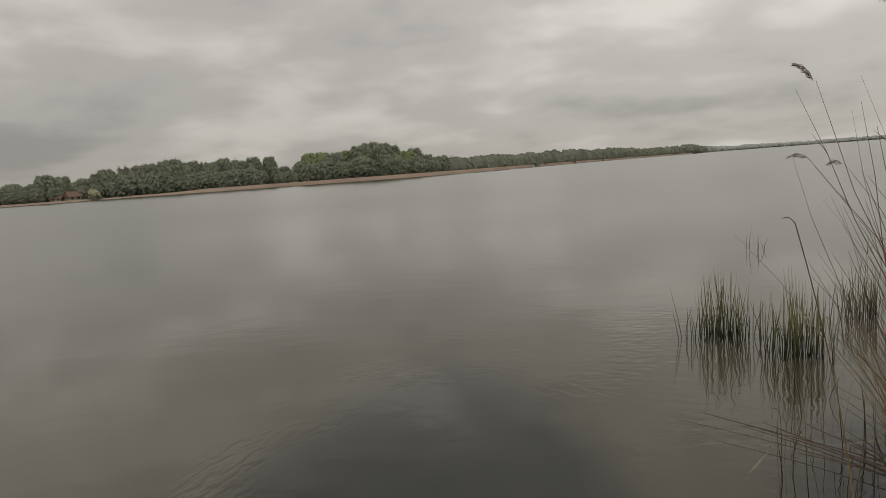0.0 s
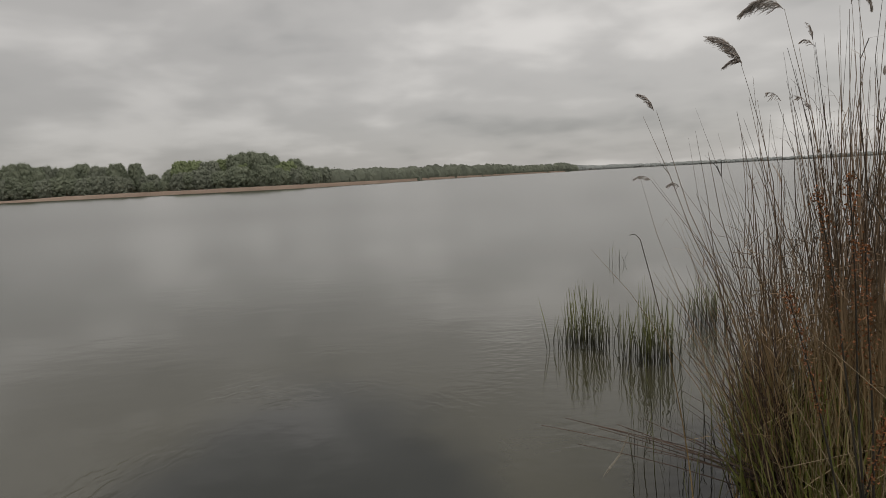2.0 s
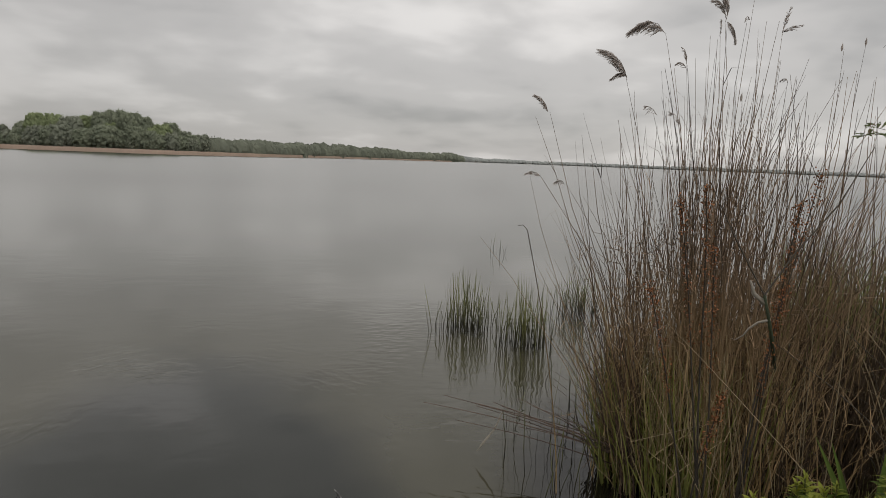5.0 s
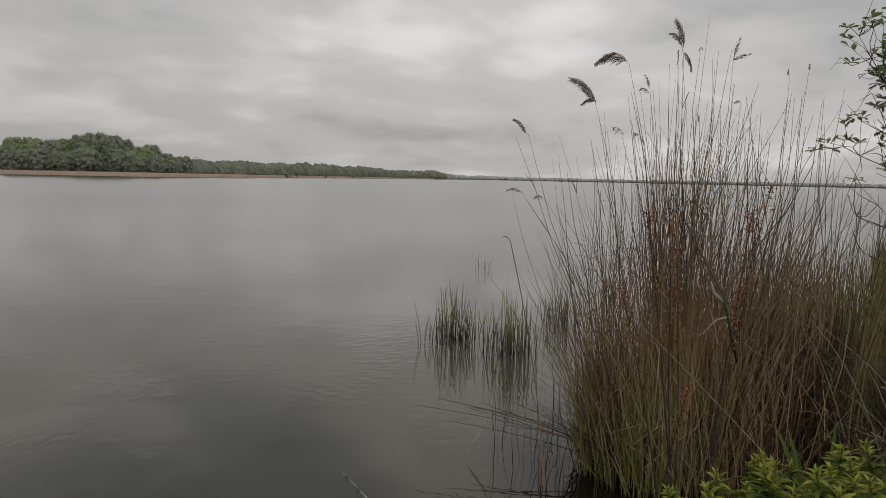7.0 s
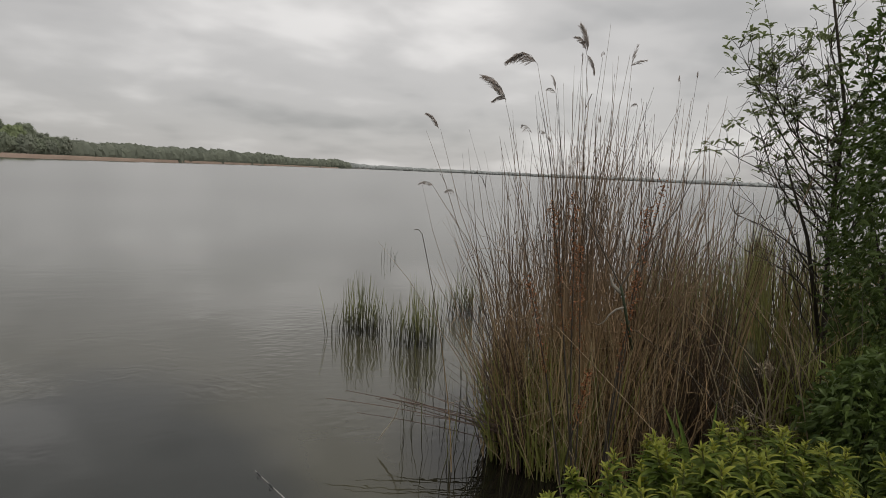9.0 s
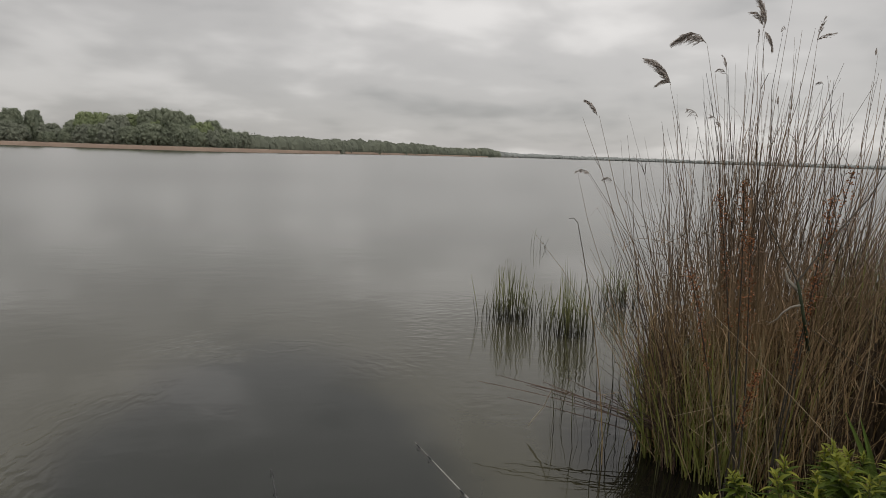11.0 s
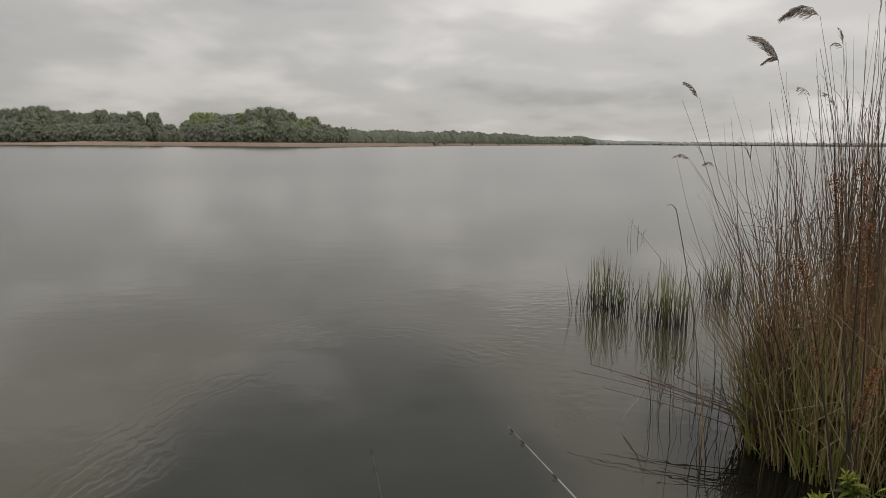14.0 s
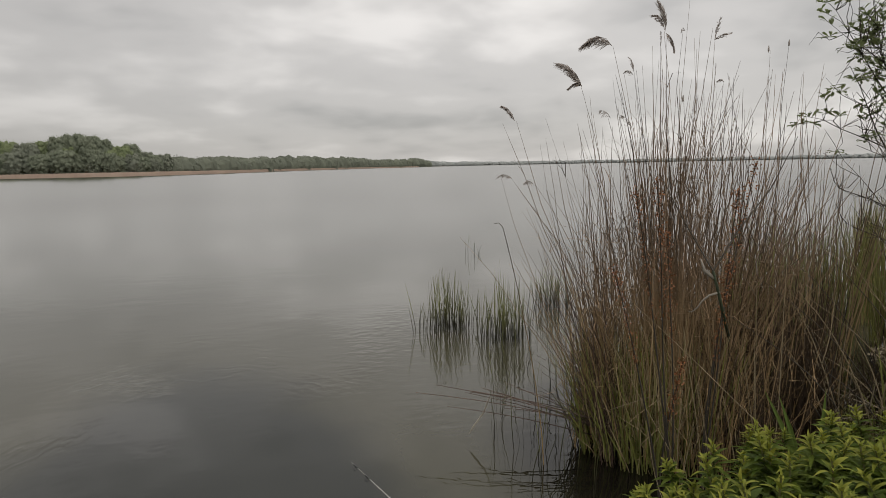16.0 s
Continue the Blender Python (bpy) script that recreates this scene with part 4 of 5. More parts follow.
def fallen_reeds():
    """Broken stems that lie out flat over the water."""
    r = random.Random(14)
    ends = [((1.54, 3.43, 0.36), 0), ((1.39, 3.48, 0.31), 0), ((1.56, 3.33, 0.24), 0), ((1.66, 3.38, 0.33), 0), ((1.8, 3.25, 0.36), 0), ((1.95, 3.2, 0.4), 0), ((1.78, 3.42, 0.28), 0), ((1.9, 3.1, 0.25), 0), ((1.72, 3.36, 0.3), 0), ((1.88, 3.3, 0.31), 0), ((2.0, 3.15, 0.36), 0), ((2.02, 3.0, 0.3), 0)]
    for i, (e, _) in enumerate(ends):
        root = polar(37.0, 3.95, 0.12) + Vector((r.uniform(-0.04, 0.12), r.uniform(-0.08, 0.05), r.uniform(-0.06, 0.12)))
        t = thing("fallen_reed", "broken dry reed stem lying out low over the water", "reed", "fallen reeds")
        pts = arc(root, e, 7, 0.9, -0.03, 0.015, r)
        s = Build().tube(pts, [0.0042 - 0.0004 * k for k in range(7)], 4)
        part("stem", s, MAT["dark_reed"], t)
        if i == 0:
            q = pts[4]
            leaf = Build().ribbon([q, Vector((1.79, 3.21, 0.2)), Vector((1.72, 3.22, 0.11)), Vector((1.69, 3.23, 0.06))], [0.005, 0.011, 0.014, 0.004], (0.75, -0.35, -0.5), 0.3)
            part("leaf", leaf, MAT["bare_wood"], t, "hanging bleached reed leaf")


fallen_reeds()


def straw_canes():
    """Pale broken canes that lean across the front of the stand."""
    r = random.Random(31)
    lines = [((2.74, 1.66, 0.42), (2.22, 2.22, 1.12)), ((2.45, 2.16, 0.28), (2.16, 2.38, 0.92)), ((2.78, 1.86, 0.1), (2.74, 1.9, 1.25)), ((2.84, 1.84, 0.1), (2.9, 1.84, 1.4)),
             ((2.62, 2.0, 0.1), (2.52, 2.04, 0.7)), ((3.25, 1.9, 0.75), (3.42, 1.96, 1.12)), ((2.2, 2.4, 0.45), (2.5, 2.2, 0.6))]
    lines.append(((2.06, 1.62, 0.0), (2.02, 1.58, 0.47)))
    for _ in range(18):
        az, d = r.uniform(40.5, 50.5), r.uniform(3.4, 3.8)
        rt, fw = bed_frame(az)
        foot = polar(az, d, -0.03)
        lines.append((foot, foot + rt * r.gauss(0.0, 0.12) + fw * r.gauss(0.05, 0.08) + Vector((0, 0, r.uniform(0.35, 1.1)))))
    for a, b in lines:
        t = thing("straw_cane", "pale broken straw-coloured cane leaning across the reeds", "cane", "pale canes")
        part("stem", Build().tube(arc(a, b, 6, 1.1, 0, 0.015, r), [0.0023, 0.0022, 0.0021, 0.002, 0.0017, 0.0012], 4), MAT["straw"], t)


straw_canes()


def dock_plant(seed, base, tips):
    """A dead seed-bearing weed among the reeds."""
    r = random.Random(seed)
    t = thing("dead_dock", "dead weed with clusters of rusty brown seeds among the reeds", "weed", "dead weeds")
    for tip in tips:
        pts = arc(base, tip, 9, 1.4, 0, 0.02, r)
        st = part("stalk", Build().tube(pts, [0.006 - 0.0004 * i for i in range(9)], 4), MAT["bark"], t)
        seeds = Build()
        for i in range(230):
            s = 1 - r.random() ** 1.5 * 0.42
            k = min(7, int(s * 8))
            q = pts[k].lerp(pts[k + 1], s * 8 - k) + ball(r) * 0.028 * r.choice((0.5, 1, 1.4))
            u = axis(r)
            seeds.card(q, u, u.cross(axis(r)).normalized(), 0.012, 0.010)
        part("seed_spike", seeds, MAT["rust"], st, "rusty brown seed spike", kind="stuff")


dock_plant(1, polar(41.0, 3.6), [(2.27, 2.13, 1.78), (2.2, 2.2, 1.72), (2.33, 2.06, 1.5)])
dock_plant(2, polar(43.5, 3.7), [(2.62, 1.95, 1.35), (2.95, 2.15, 1.85), (2.7, 1.96, 1.72)])
dock_plant(3, polar(40.0, 3.5), [(2.08, 2.2, 1.32), (2.36, 1.98, 0.86)])


def dead_branch():
    """A dark, mossy sapling with snapped, bleached side branches."""
    t = thing("dead_sapling", "dark mossy dead sapling with snapped bleached side branches", "sapling")
    trunk = Build().tube([(3.95, 3.25, -0.02), (3.4, 2.72, 0.6), (2.9, 2.22, 0.86), (2.60, 1.97, 1.1), (2.585, 1.985, 1.19), (2.56, 2.0, 1.3)], [0.011, 0.0095, 0.0085, 0.0085, 0.008, 0.0065], 7)
    part("trunk", trunk, MAT["green_bark"], t, smooth=True)
    part("branch", Build().tube([(2.592, 1.98, 1.19), (2.55, 2.01, 1.17), (2.525, 2.035, 1.135), (2.513, 2.05, 1.10), (2.49, 2.07, 1.075), (2.475, 2.085, 1.08)], [0.0065, 0.006, 0.005, 0.0035, 0.0022, 0.001], 6), MAT["bare_wood"], t, "bleached broken branch", True)
    part("branch", Build().tube([(2.568, 2.0, 1.26), (2.535, 2.035, 1.30), (2.522, 2.05, 1.36)], [0.011, 0.009, 0.003], 6), MAT["bare_wood"], t, "bleached snapped stub", True)
    part("branch", Build().tube([(2.56, 2.0, 1.3), (2.68, 1.97, 1.5), (2.85, 1.93, 1.72), (2.98, 1.9, 1.98)], [0.0045, 0.004, 0.0032, 0.0014], 5), MAT["bark"], t)
    part("branch", Build().tube([(2.56, 2.0, 1.3), (2.44, 2.08, 1.55), (2.34, 2.16, 1.8)], [0.004, 0.0033, 0.0014], 5), MAT["bark"], t)


dead_branch()


# ---- rush clumps in the shallows ----
BLADES = []


def blade_meshes():
    r = random.Random(8)
    for i in range(10):
        h = 1.0
        tip = (r.uniform(-0.05, 0.05), r.uniform(-0.05, 0.05), h)
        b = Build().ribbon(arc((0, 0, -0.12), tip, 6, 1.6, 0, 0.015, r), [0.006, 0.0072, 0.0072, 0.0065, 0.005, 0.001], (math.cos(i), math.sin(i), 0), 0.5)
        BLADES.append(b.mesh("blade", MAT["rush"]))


blade_meshes()


def rush_clump(seed, at, rx, ry, count, high, label, outliers=8):
    r = random.Random(seed)
    at = Vector((at[0], at[1], 0))
    t = thing("rush_clump", label, "rushes", "rush clumps in the shallows", at)
    rt, fw = bed_frame(22)
    for i in range(count + outliers):
        if i < count:
            u, v = r.uniform(-1, 1) * 0.75 + r.gauss(0, 0.2), r.gauss(0, 0.5)
        else:
            u, v = r.uniform(-1.35, 1.35), r.uniform(-1.3, 1.3)
        ob = new("blade", BLADES[r.randrange(10)])
        ob.parent = t
        ob.location = rt * u * rx + fw * v * ry
        h = high * (0.42 + 0.58 * r.random() ** 1.3) * (1 - 0.25 * min(1, abs(u)))
        ob.scale = (1, 1, h)
        ob.rotation_euler = (r.gauss(0, 0.03), r.gauss(0, 0.03) + 0.05 * u, r.uniform(0, 6.28))


rush_clump(1, (2.6, 6.06), 0.29, 0.2, 105, 0.78, "clump of upright green rushes standing in the shallow water", 22)
rush_clump(2, (3.02, 5.42), 0.25, 0.2, 105, 0.84, "tall clump of upright green rushes standing in the shallow water", 26)
rush_clump(3, (4.18, 6.46), 0.27, 0.25, 90, 0.74, "rounder clump of dry-tipped rushes farther out in the water", 12)
rush_clump(4, (5.15, 11.6), 0.25, 0.3, 7, 0.5, "few thin rush blades standing alone in the lake", 2)


def lone_blades():
    r = random.Random(9)
    spots = [(1.95, 2.62), (2.0, 2.78), (2.08, 2.7), (2.12, 2.62), (2.15, 2.85), (1.78, 2.5), (2.05, 3.0), (2.2, 3.1), (2.3, 3.3), (2.5, 3.9), (2.4, 3.6), (2.6, 4.2), (2.75, 4.4), (2.55, 4.5), (2.9, 4.0), (3.1, 4.3)]
    for _ in range(30):
        az = r.uniform(24.5, 35.5)
        q = polar(az, r.uniform(3.3, 5.0) if az > 28 else r.uniform(3.9, 5.4))
        spots.append((q.x, q.y))
    for x, y in spots:
        t = thing("lone_rush", "single thin rush blade rising from the water", "rush", "single rush blades", (x, y, 0))
        ob = new("blade", BLADES[r.randrange(10)])
        ob.parent = t
        ob.scale = (0.7, 0.7, r.uniform(0.2, 0.62))
        ob.rotation_euler = (r.gauss(0, 0.08), r.gauss(0, 0.08), r.uniform(0, 6.28))


lone_blades()


# ---- bank on the near side ----
def back_reeds():
    r = random.Random(41)
    t = thing("back_reeds", "low green-brown reed bed behind the tall reeds at the bank", "reeds")
    mass, green, shade_stems = Build(), Build(), Build()
    for i in range(1850):
        az = r.uniform(45.5, 68) if i < 1700 else r.uniform(53.5, 55.5)
        d = r.uniform(5.6, 7.6) if az > 55 else r.uniform(4.9, 7.2) if az > 49 else r.uniform(4.4, 6.2)
        if 53.7 < az < 55.3:
            d = r.uniform(8.3, 9.4)
        base = polar(az, d, -0.05)
        h = r.uniform(0.9, 1.45) * float(np.interp(az, [45, 50, 56, 66], [1.1, 1.05, 1.1, 1.15]))
        rt, fw = bed_frame(az)
        tip = base + rt * r.gauss(0, 0.12) + fw * r.gauss(0, 0.12) + Vector((0, 0, h))
        if r.random() < 0.28:
            heap = shade_stems if r.random() < (0.5 if az < 54 else 0.15) else mass
            one = stem_build(r, base, tip, r.uniform(0.003, 0.005), r.choice((0, 1, 2)), 1.4, 0.03, 5)
            q = len(heap.v)
            heap.v += one.v
            heap.f += [tuple(k + q for k in f) for f in one.f]
        else:
            green.ribbon(arc(base, tip, 5, 1.5, 0, 0.02, r), [0.006, 0.009, 0.008, 0.006, 0.001], axis(r), 0.4)
    part("stem_mass", mass, MAT["reed_mass"], t, kind="stuff")
    part("blade_mass", green, MAT["back_blade"], t, kind="stuff")
    # Dark stubs at the bank, toned to deepen the shade there.
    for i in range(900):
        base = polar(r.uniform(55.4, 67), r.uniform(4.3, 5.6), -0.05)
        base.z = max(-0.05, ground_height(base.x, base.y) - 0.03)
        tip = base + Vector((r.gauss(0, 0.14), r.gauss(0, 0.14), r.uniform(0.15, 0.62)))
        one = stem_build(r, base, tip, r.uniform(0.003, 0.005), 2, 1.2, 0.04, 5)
        q = len(shade_stems.v)
        shade_stems.v += one.v
        shade_stems.f += [tuple(k + q for k in f) for f in one.f]
    part("old_stem_mass", shade_stems, MAT["shade_reed"], t, "dark reed stubs standing in for shade among the reeds", kind="stuff")
    for i in range(95):
        az = r.uniform(43.0, 55)
        if 53.6 < az < 55.4:
            continue
        d = r.uniform(4.3, 5.3)
        rt, fw = bed_frame(az)
        base = polar(az, d, -0.05)
        h = r.uniform(1.6, 2.55) * float(np.interp(az, [43, 50, 57], [1.0, 1.0, 0.85]))
        tip = base + rt * r.gauss(0.0, 0.22) + fw * r.gauss(0, 0.15) + Vector((0, 0, h))
        part("stem", stem_build(r, base, tip, r.uniform(0.003, 0.0045), r.choice((0, 0, 1)), 1.4, 0.02), MAT["reed"], t)


back_reeds()

LEAVES = {}


def leaf_meshes():
    for key, width, curl in (("flat", 0.27, 0.2), ("curled", 0.25, 0.6), ("broad", 0.32, 0.4)):
        b = Build()
        pts, ws = [], []
        for i in range(7):
            s = i / 6
            pts.append((0, s, 0.12 * math.sin(s * 2.2) - curl * s * s * 0.6))
            ws.append(width * (math.sin(math.pi * (0.06 + 0.94 * s) ** 0.8) + 0.03))
        b.ribbon(pts, ws, (1, 0, 0), 0.35)
        LEAVES[key] = b
    return LEAVES


leaf_meshes()
LEAF_MESH = {(k, m): b.mesh("leaf", MAT[m], True) for k, b in LEAVES.items() for m in ("leaf", "young")}


def herb_plant(seed, height, leaves, label):
    """An upright herb with narrow leaves in turns up the stem and a rosette on top."""
    r = random.Random(seed)
    t = thing("leafy_herb", label, "plant", "leafy herbs on the bank")
    lean = Vector((r.uniform(-0.06, 0.06), r.uniform(-0.06, 0.06), 0))
    pts = [lean * (i / 4) ** 2 + Vector((0, 0, height * i / 4)) for i in range(5)]
    part("stem", Build().tube(pts, [0.006, 0.0055, 0.005, 0.004, 0.003], 5), MAT["herb_stem"], t)
    low = Build()
    for i in range(leaves):
        s = (i + 0.5) / leaves
        z = 0.22 + 0.78 * s**0.72
        turn = i * 137.5 + r.uniform(-14, 14)
        young = s > 0.76
        ln = (0.092 - 0.03 * abs(s - 0.5)) * r.uniform(0.75, 1.15) * (1.0 - 0.55 * max(0, s - 0.7) / 0.3)
        rise = -18 + 34 * s + (38 if s > 0.93 else (18 if young else 0)) + r.uniform(-14, 14)
        kind = r.choice(("flat", "curled", "broad"))
        at = lean * z * z + Vector((0, 0, height * z))
        spin = Euler((radians(rise), radians(r.uniform(-14, 14)), radians(turn)), "XYZ")
        if s > 0.64:
            ob = new("leaf", LEAF_MESH[(kind, "young" if s > 0.8 else "leaf")])
            ob.parent = t
            ob.location, ob.rotation_euler, ob.scale = at, spin, (ln, ln, ln)
        else:
            m = Matrix.LocRotScale(at, spin, (ln, ln, ln))
            q = len(low.v)
            low.v += [tuple(m @ Vector(v)) for v in LEAVES[kind].v]
            low.f += [tuple(k + q for k in f) for f in LEAVES[kind].f]
    part("lower_leaf_mass", low, MAT["leaf"], t, smooth=True, kind="stuff")
    return t


def herbs():
    """A patch on the bank's shoulder, low at its lakeward tip; heights are scaled to fit the outline seen from the
    camera.
    """
    r = random.Random(77)
    kinds = [herb_plant(100 + i, 0.42 + 0.035 * i, 54 + 4 * i, "fresh green leafy herb with narrow pointed leaves on the bank") for i in range(5)]
    spots = []
    tries = 0
    while len(spots) < 165 and tries < 30000:
        tries += 1
        x, y = r.uniform(1.35, 3.4), r.uniform(0.2, 1.78)
        az, d = math.degrees(math.atan2(x - 0.15, y + 0.51)), math.hypot(x - 0.15, y + 0.51)
        if not 36 < az < 72 or not 2.0 < d < float(np.interp(az, [36, 42, 50, 60, 72], [2.72, 2.95, 3.35, 3.35, 3.2])):
            continue
        if any((x - a) ** 2 + (y - b) ** 2 < 0.0095 for a, b in spots):
            continue
        top = float(np.interp(az, [36, 39, 41.2, 42.5, 43.6, 45.2, 49, 51.8, 53, 54.6, 56, 58.6, 63, 72], [0.3, 0.36, 0.5, 0.53, 0.62, 0.65, 0.76, 0.87, 0.84, 0.78, 0.88, 0.83, 0.84, 0.85]))
        high = 1.86 - (1.86 - top) * d / 2.9
        z = max(0.02, ground_height(x, y)) - 0.02
        k = min(1.1, (high - z) / 0.47) * r.uniform(0.72, 1.07)
        if k < 0.4:
            continue
        spots.append((x, y))
        n = len(spots) - 1
        src = kinds[n % 5]
        m = pose(x, y, z, r.gauss(0, 8), r.gauss(0, 8), r.uniform(0, 360))
        ob = src if n < 5 else copy_thing(src, m)
        if n < 5:
            ob.matrix_basis = m
        w = 0.5 + 0.5 * k
        ob.scale = (w, w, k * 0.47 / (0.42 + 0.035 * (n % 5)))


herbs()


def iris_blades():
    r = random.Random(51)
    t = thing("iris_leaves", "fresh green sword-shaped leaves rising behind the herbs", "plant")
    for base, tip in (((2.93, 1.72, 0.2), (2.73, 1.80, 0.7)), ((2.93, 1.72, 0.2), (2.83, 1.80, 0.66)), ((2.96, 1.66, 0.2), (2.93, 1.62, 0.74))):
        part("blade", Build().ribbon(arc(base, tip, 6, 1.3, 0, 0.0, r), [0.02, 0.028, 0.028, 0.024, 0.014, 0.001], (0.7, -0.6, 0), 0.3), MAT["iris"], t)


iris_blades()


def leafy_bush(seed, name, label, centre, size, count, leaf, base_z):
    r = random.Random(seed)
    c = Vector(centre)
    t = thing(name, label, "bush", at=(c.x, c.y, base_z))
    o = Vector((c.x, c.y, base_z))
    wood, crown = Build(), Build()
    for _ in range(12):
        d = ball(r)
        e = c + Vector((d.x * size[0], d.y * size[1], d.z * size[2])) * 0.8 - o
        wood.tube([Vector((d.x * 0.1, d.y * 0.1, -0.05)), e * 0.5 + Vector((0, 0, 0.1)), e], [0.016, 0.011, 0.004], 5)
    for _ in range(count):
        d = ball(r)
        if d.length < 0.55 and r.random() < 0.7:
            d = d.normalized() * r.uniform(0.6, 1.0)
        lump = 1 + 0.28 * noise.noise(d.normalized() * 2.6 + Vector((seed, 0, 0)))
        p = c + Vector((d.x * size[0], d.y * size[1], d.z * size[2])) * lump - o
        if p.z < 0.02:
            continue
        u = (axis(r) + d.normalized() * 0.7 + Vector((0, 0, -0.2))).normalized()
        s = u.cross(axis(r)).normalized()
        ln = leaf * r.uniform(0.7, 1.3)
        crown.ribbon([p, p + u * ln * 0.5, p + u * ln + Vector((0, 0, -ln * 0.2))], [0.1 * ln, 0.42 * ln, 0.02 * ln], s, 0.3)
    part("branch_mass", wood, MAT["bark"], t, kind="stuff")
    part("foliage", crown, MAT["bush_leaf"], t, kind="stuff")


leafy_bush(5, "dark_bush", "tall dense dark-green leafy bush on the bank", (4.84, 1.64, 1.85), (0.62, 0.55, 1.75), 14000, 0.055, 0.25)
leafy_bush(6, "round_bush", "low rounded dark-green leafy bush on the bank", (3.82, 1.24, 0.6), (0.45, 0.36, 0.42), 5200, 0.06, 0.2)


def bank_tree():
    """The young tree with open branches, leaning out towards the lake."""
    r = random.Random(61)
    t = thing("bank_tree", "young tree with thin dark branches and sparse fresh leaves", "tree")
    wood = Build()
    trunk = [Vector((4.98, 2.25, 0.05)), Vector((4.93, 2.28, 0.8)), Vector((4.88, 2.3, 1.49)), Vector((4.88, 2.29, 2.43)), Vector((4.8, 2.42, 3.23)), Vector((4.75, 2.5, 3.9))]
    wood.tube(trunk, [0.026, 0.022, 0.017, 0.013, 0.009, 0.004], 7)
    part("trunk", wood, MAT["bark"], t, smooth=True)
    second = Build().tube([Vector((4.93, 2.28, 0.6)), Vector((4.78, 2.4, 1.5)), Vector((4.62, 2.55, 2.1))], [0.018, 0.014, 0.006], 6)
    part("trunk", second, MAT["bark"], t, smooth=True)
    ends = [((4.88, 2.3, 1.8), (4.46, 2.92, 2.92), 2), ((4.88, 2.3, 1.6), (4.42, 2.82, 2.14), 2), ((4.88, 2.3, 2.0), (4.54, 2.8, 2.86), 2), ((4.85, 2.32, 1.3), (4.45, 2.75, 1.65), 0), ((4.88, 2.29, 2.3), (4.75, 2.55, 2.84), 1),
            ((4.88, 2.29, 2.4), (4.95, 2.1, 3.2), 1), ((4.88, 2.3, 1.9), (4.62, 2.6, 2.4), 1), ((4.88, 2.3, 2.2), (4.5, 2.75, 2.62), 1), ((4.85, 2.32, 1.2), (4.5, 2.6, 2.0), 0),
            ((4.88, 2.3, 1.5), (4.42, 2.8, 2.5), 0), ((4.9, 2.29, 1.0), (4.4, 2.6, 1.4), 0), ((4.88, 2.29, 2.6), (4.85, 2.45, 3.3), 1), ((4.9, 2.28, 1.4), (5.1, 2.1, 2.4), 1), ((4.9, 2.28, 1.7), (5.0, 2.2, 2.8), 1), ((4.88, 2.3, 1.7), (4.8, 2.3, 2.2), 1), ((4.88, 2.3, 2.0), (5.0, 2.3, 2.5), 1),
            ((4.88, 2.3, 1.4), (4.75, 2.4, 1.8), 1), ((4.88, 2.3, 1.2), (4.95, 2.2, 1.6), 1), ((4.88, 2.3, 2.2), (4.78, 2.38, 2.6), 1), ((4.85, 2.35, 1.7), (4.6, 2.62, 2.75), 1)]
    for a, e, leafy in ends:
        a, e = Vector(a), Vector(e)
        pts = arc(a, e, 7, 0.7, -0.05, 0.09, r)
        br = part("branch", Build().tube(pts, [0.0075 - 0.001 * i for i in range(7)], 5), MAT["bark"], t)
        twigs, leaves = Build(), Build()
        for _ in range(24 if leafy else 11):
            k = r.randrange(1, 7) if leafy < 2 else r.randrange(3, 7)
            p = pts[k]
            q = p + Vector((r.gauss(0.0, 0.11), r.gauss(0.0, 0.11), r.gauss(0.07, 0.13)))
            m = p.lerp(q, 0.5) + ball(r) * 0.04
            twigs.tube([p, m, q], [0.0028, 0.002, 0.001], 3)
            if not leafy or r.random() < (0.36 if leafy == 1 else 0.1):
                continue
            turn = r.uniform(0, 6.28)
            for k in range(r.randrange(6, 10)):
                g = turn + k * 2.4
                o = q.lerp(m, 0.06 * k)
                u = (Vector((math.cos(g), math.sin(g), r.gauss(0.15, 0.3))) + (q - p).normalized() * 0.5).normalized()
                ln = r.uniform(0.05, 0.082)
                side = u.cross(Vector((r.gauss(0, 0.3), r.gauss(0, 0.3), 1))).normalized()
                leaves.ribbon([o, o + u * ln * 0.3, o + u * ln * 0.62, o + u * ln * 0.87, o + u * ln + Vector((0, 0, -0.008))], [0.003, ln * 0.24, ln * 0.38, ln * 0.3, 0.004], side, 0.22)
        for _ in range(5):
            p = pts[r.randrange(2, 7)]
            h = Vector((r.gauss(-0.02, 0.1), r.gauss(0.02, 0.1), r.uniform(-0.05, 0.36)))
            twigs.tube([p, p + h * 0.4 + ball(r) * 0.03, p + h * 0.75 + ball(r) * 0.05 + Vector((0, 0, 0.04)), p + h], [0.0035, 0.003, 0.0022, 0.001], 3)
        part("twig_mass", twigs, MAT["bark"], br, kind="stuff")
        if leaves.v:
            part("leaf_mass", leaves, MAT["tree_leaf"], br, "fresh green leaves", kind="stuff")
    # Long bare switches that bow out over the water and turn up at their ends.
    for i in range(17):
        a = Vector((r.uniform(4.78, 4.92), r.uniform(2.26, 2.42), r.uniform(0.7, 2.0)))
        out = r.uniform(0.15, 0.6)
        e = a + Vector((-0.62 * out, 0.78 * out, r.uniform(0.35, 1.15)))
        pts = arc(a, e, 9, 1.7, 0, 0.05, r)
        sw = part("branch", Build().tube(pts, [0.0062 - 0.0006 * k for k in range(9)], 4), MAT["bark"], t)
        fork = Build()
        for _ in range(6):
            p = pts[r.randrange(3, 9)]
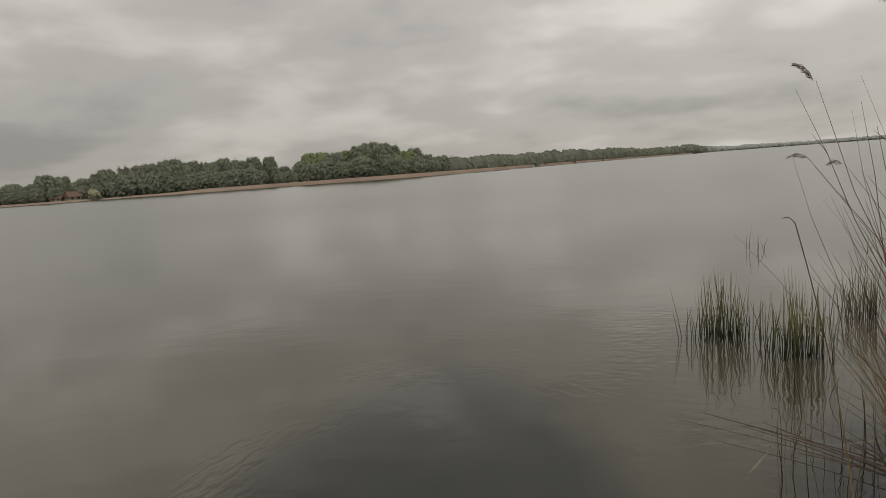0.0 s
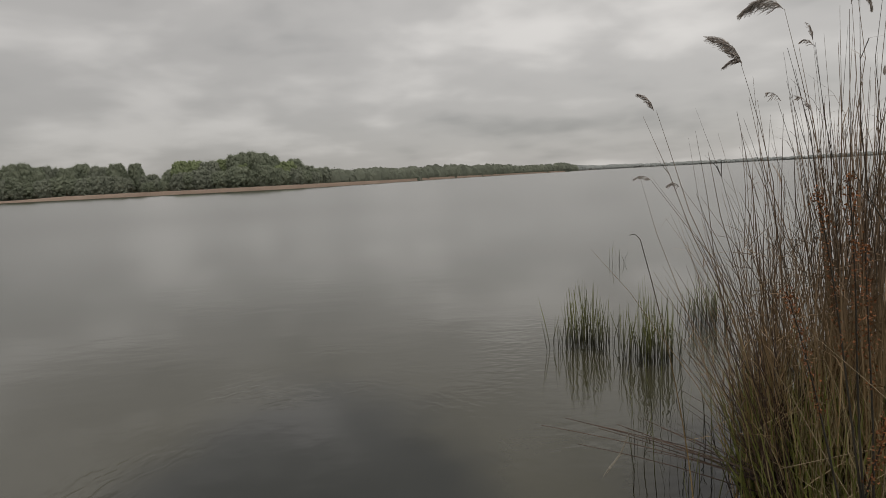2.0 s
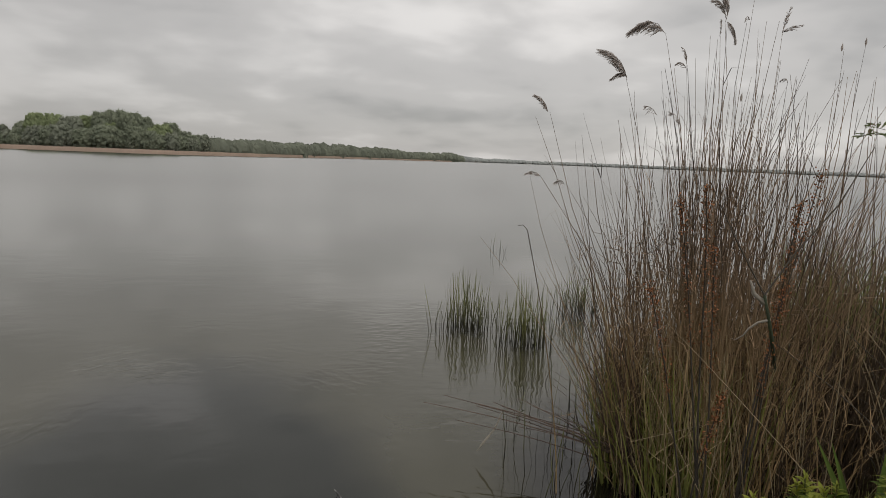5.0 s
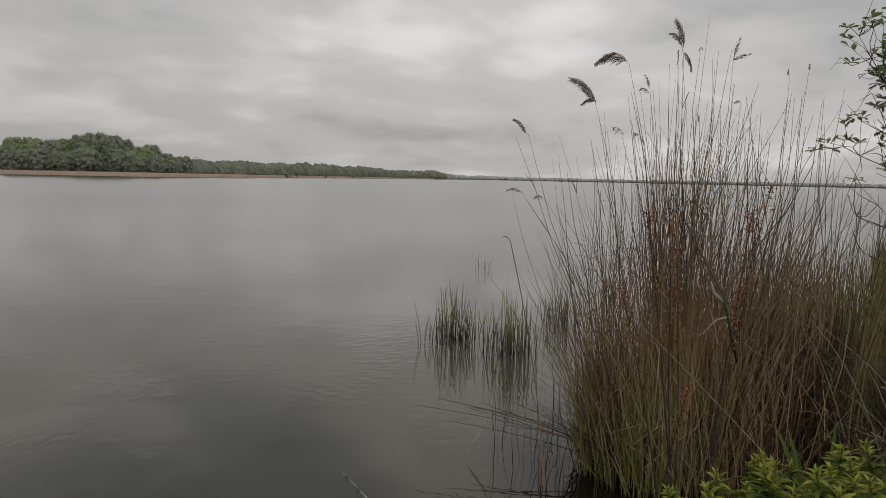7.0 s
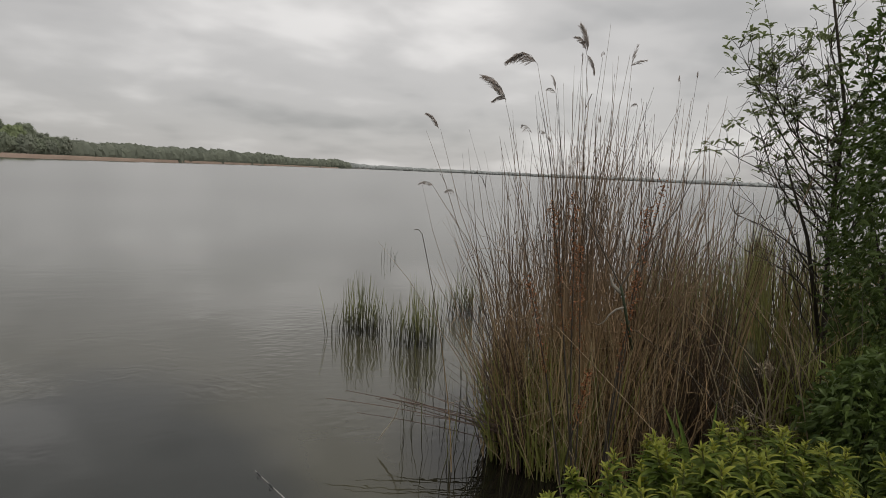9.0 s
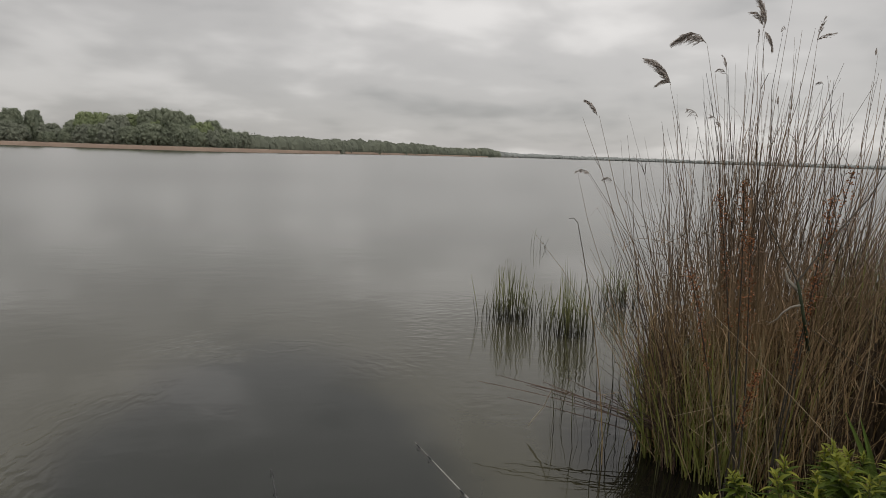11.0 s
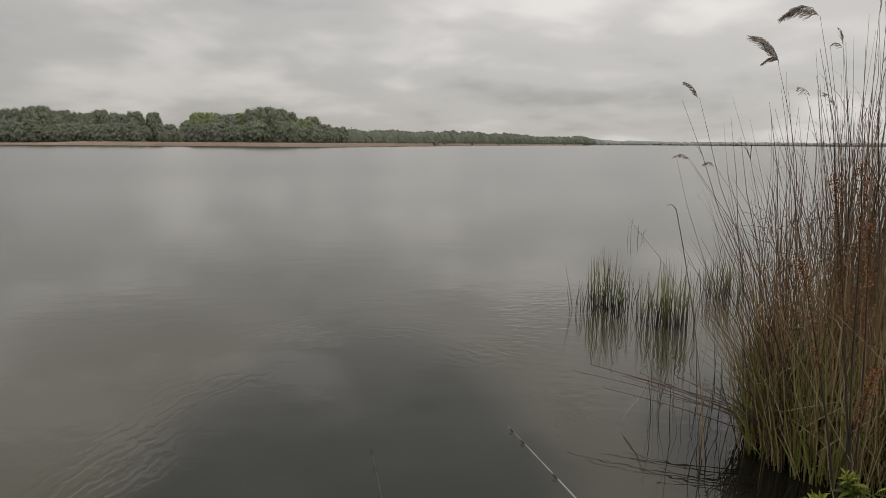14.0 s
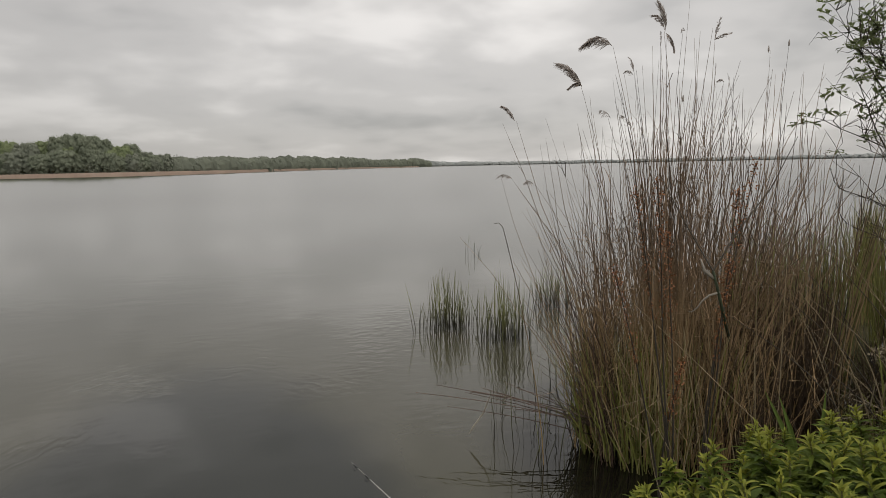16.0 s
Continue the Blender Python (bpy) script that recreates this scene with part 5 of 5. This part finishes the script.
            h = Vector((r.gauss(-0.05, 0.07), r.gauss(0.06, 0.07), r.uniform(0.0, 0.3)))
            fork.tube([p, p + h * 0.5 + ball(r) * 0.025, p + h], [0.0026, 0.002, 0.0009], 3)
        part("twig_mass", fork, MAT["bark"], sw, kind="stuff")


bank_tree()


def bank_canes():
    """Bare pale canes and dry litter between the reeds and the bush."""
    r = random.Random(71)
    for i in range(84):
        az, d = r.uniform(52.5, 64), r.uniform(3.9, 5.2)
        base = polar(az, d)
        base.z = max(0.0, ground_height(base.x, base.y))
        rt, fw = bed_frame(az)
        h = r.uniform(0.4, 1.1)
        tip = base + rt * r.gauss(-0.12, 0.3) + fw * r.gauss(0, 0.2) + Vector((0, 0, h))
        t = thing("bare_cane", "thin bare pale cane arching over the bank", "cane", "bare canes on the bank")
        part("stem", Build().tube(arc(base, tip, 7, 1.5, -0.05, 0.05, r), [0.005 - 0.0006 * k for k in range(7)], 4), MAT["bark" if i % 3 == 0 else "straw"], t)
    heap = Build()
    for _ in range(160):
        p = Vector((3.95, 2.06, 0.66)) + ball(r) * 0.05
        u = axis(r)
        heap.ribbon([p, p + u * 0.015, p + u * 0.03], [0.006, 0.014, 0.004], axis(r), 0.2)
    for _ in range(60):
        p = Vector((3.95, 2.1, 0.3)) + Vector((r.gauss(0, 0.2), r.gauss(0, 0.12), r.uniform(-0.2, 0.16)))
        u = (axis(r) + Vector((0, 0, 0.2))).normalized()
        heap.ribbon([p, p + u * 0.12, p + u * 0.2], [0.004, 0.008, 0.002], axis(r), 0.2)
    for _ in range(150):
        p = polar(r.uniform(55.3, 60.5), r.uniform(4.05, 4.7))
        p.z = max(0.02, ground_height(p.x, p.y)) + r.uniform(0.02, 0.26)
        u = Vector((r.gauss(0, 1), r.gauss(0, 1), r.gauss(0, 0.35))).normalized()
        ln = r.uniform(0.08, 0.34)
        heap.ribbon([p, p + u * ln * 0.5, p + u * ln], [0.004, 0.006, 0.002], axis(r), 0.2)
    tagged(new("dry_litter", heap.mesh("dry_litter", MAT["litter"])), "small heap of pale dry plant litter on the bank", "litter", kind="stuff")
    grass = Build()
    for _ in range(1500):
        x = r.uniform(1.4, 5.2)
        y = float(np.interp(x, BANK_X, BANK_Y)) - r.uniform(-0.05, 0.9)
        z = ground_height(x, y)
        if z < 0.0:
            continue
        tip = Vector((x + r.gauss(0, 0.06), y + r.gauss(0, 0.06), z + r.uniform(0.1, 0.34)))
        grass.ribbon(arc((x, y, z - 0.02), tip, 4, 1.6, 0, 0.01, r), [0.006, 0.007, 0.005, 0.001], axis(r), 0.3)
    for _ in range(260):
        p = polar(r.uniform(56.5, 63.0), r.uniform(4.2, 4.9))
        p.z = max(-0.02, ground_height(p.x, p.y) - 0.02)
        tip = p + Vector((r.gauss(0, 0.09), r.gauss(0, 0.09), r.uniform(0.3, 0.75)))
        grass.ribbon(arc(p, tip, 5, 1.7, 0, 0.01, r), [0.008, 0.012, 0.011, 0.008, 0.001], axis(r), 0.3)
    tagged(new("bank_grass", grass.mesh("bank_grass", MAT["shoot"])), "green grass growing along the bank", "grass", kind="stuff")


bank_canes()


# ---- fishing rods ----
def fishing_rod(name, tip, butt, mat, label, rings, thick):
    t = thing(name, label, "fishing rod", "fishing rods")
    a, b = Vector(tip), Vector(butt)
    d = (b - a)
    length = d.length
    pts = [a + d * (i / 14) + Vector((0, 0, -0.02 * (1 - i / 14) ** 2 + 0.0)) for i in range(15)]
    part("blank", Build().tube(pts, [thick[0] + (thick[1] - thick[0]) * (i / 14) for i in range(15)], 8), MAT[mat], t, smooth=True)
    dn = d.normalized()
    under = (Vector((0, 0, -1)) - dn * dn.dot(Vector((0, 0, -1)))).normalized()
    for s in rings:
        k = s / length * 14
        i = min(13, int(k))
        p = pts[i].lerp(pts[i + 1], k - i)
        rad = thick[0] + (thick[1] - thick[0]) * s / length
        ring = Build()
        n = 12
        c = p + under * (rad + 0.011)
        w = dn.cross(under)
        loop = [c + (under * math.cos(g) + w * math.sin(g)) * 0.007 for g in (2 * math.pi * q / n for q in range(n + 1))]
        ring.tube(loop, [0.0013] * (n + 1), 4)
        ring.tube([p - dn * 0.012, p + under * (rad + 0.005)], [0.0015, 0.0015], 4)
        g = part("guide", ring, MAT["rod_ring"], t, "dark wire line guide")
        part("wrap", Build().tube([p - dn * 0.014, p + dn * 0.014], [rad + 0.0012, rad + 0.0012], 8), MAT["rod_ring"], g)
    part("grip", Build().tube([b - dn * 0.35, b], [thick[1] * 1.7, thick[1] * 1.8], 8), MAT["rod_dark"], t, smooth=True)


fishing_rod("fishing_rod", (0.617, 1.852, 0.71), (1.544, -1.097, 0.335), "rod_pale", "pale telescopic fishing rod laid out over the water", (0.03, 0.12, 0.36, 0.7), (0.0016, 0.0145))
fishing_rod("fishing_rod", (0.04, 1.97, 0.59), (0.33, -0.35, 0.34), "rod_dark", "dark fishing rod laid out over the water", (0.03, 0.16, 0.4, 0.75), (0.0024, 0.0125))
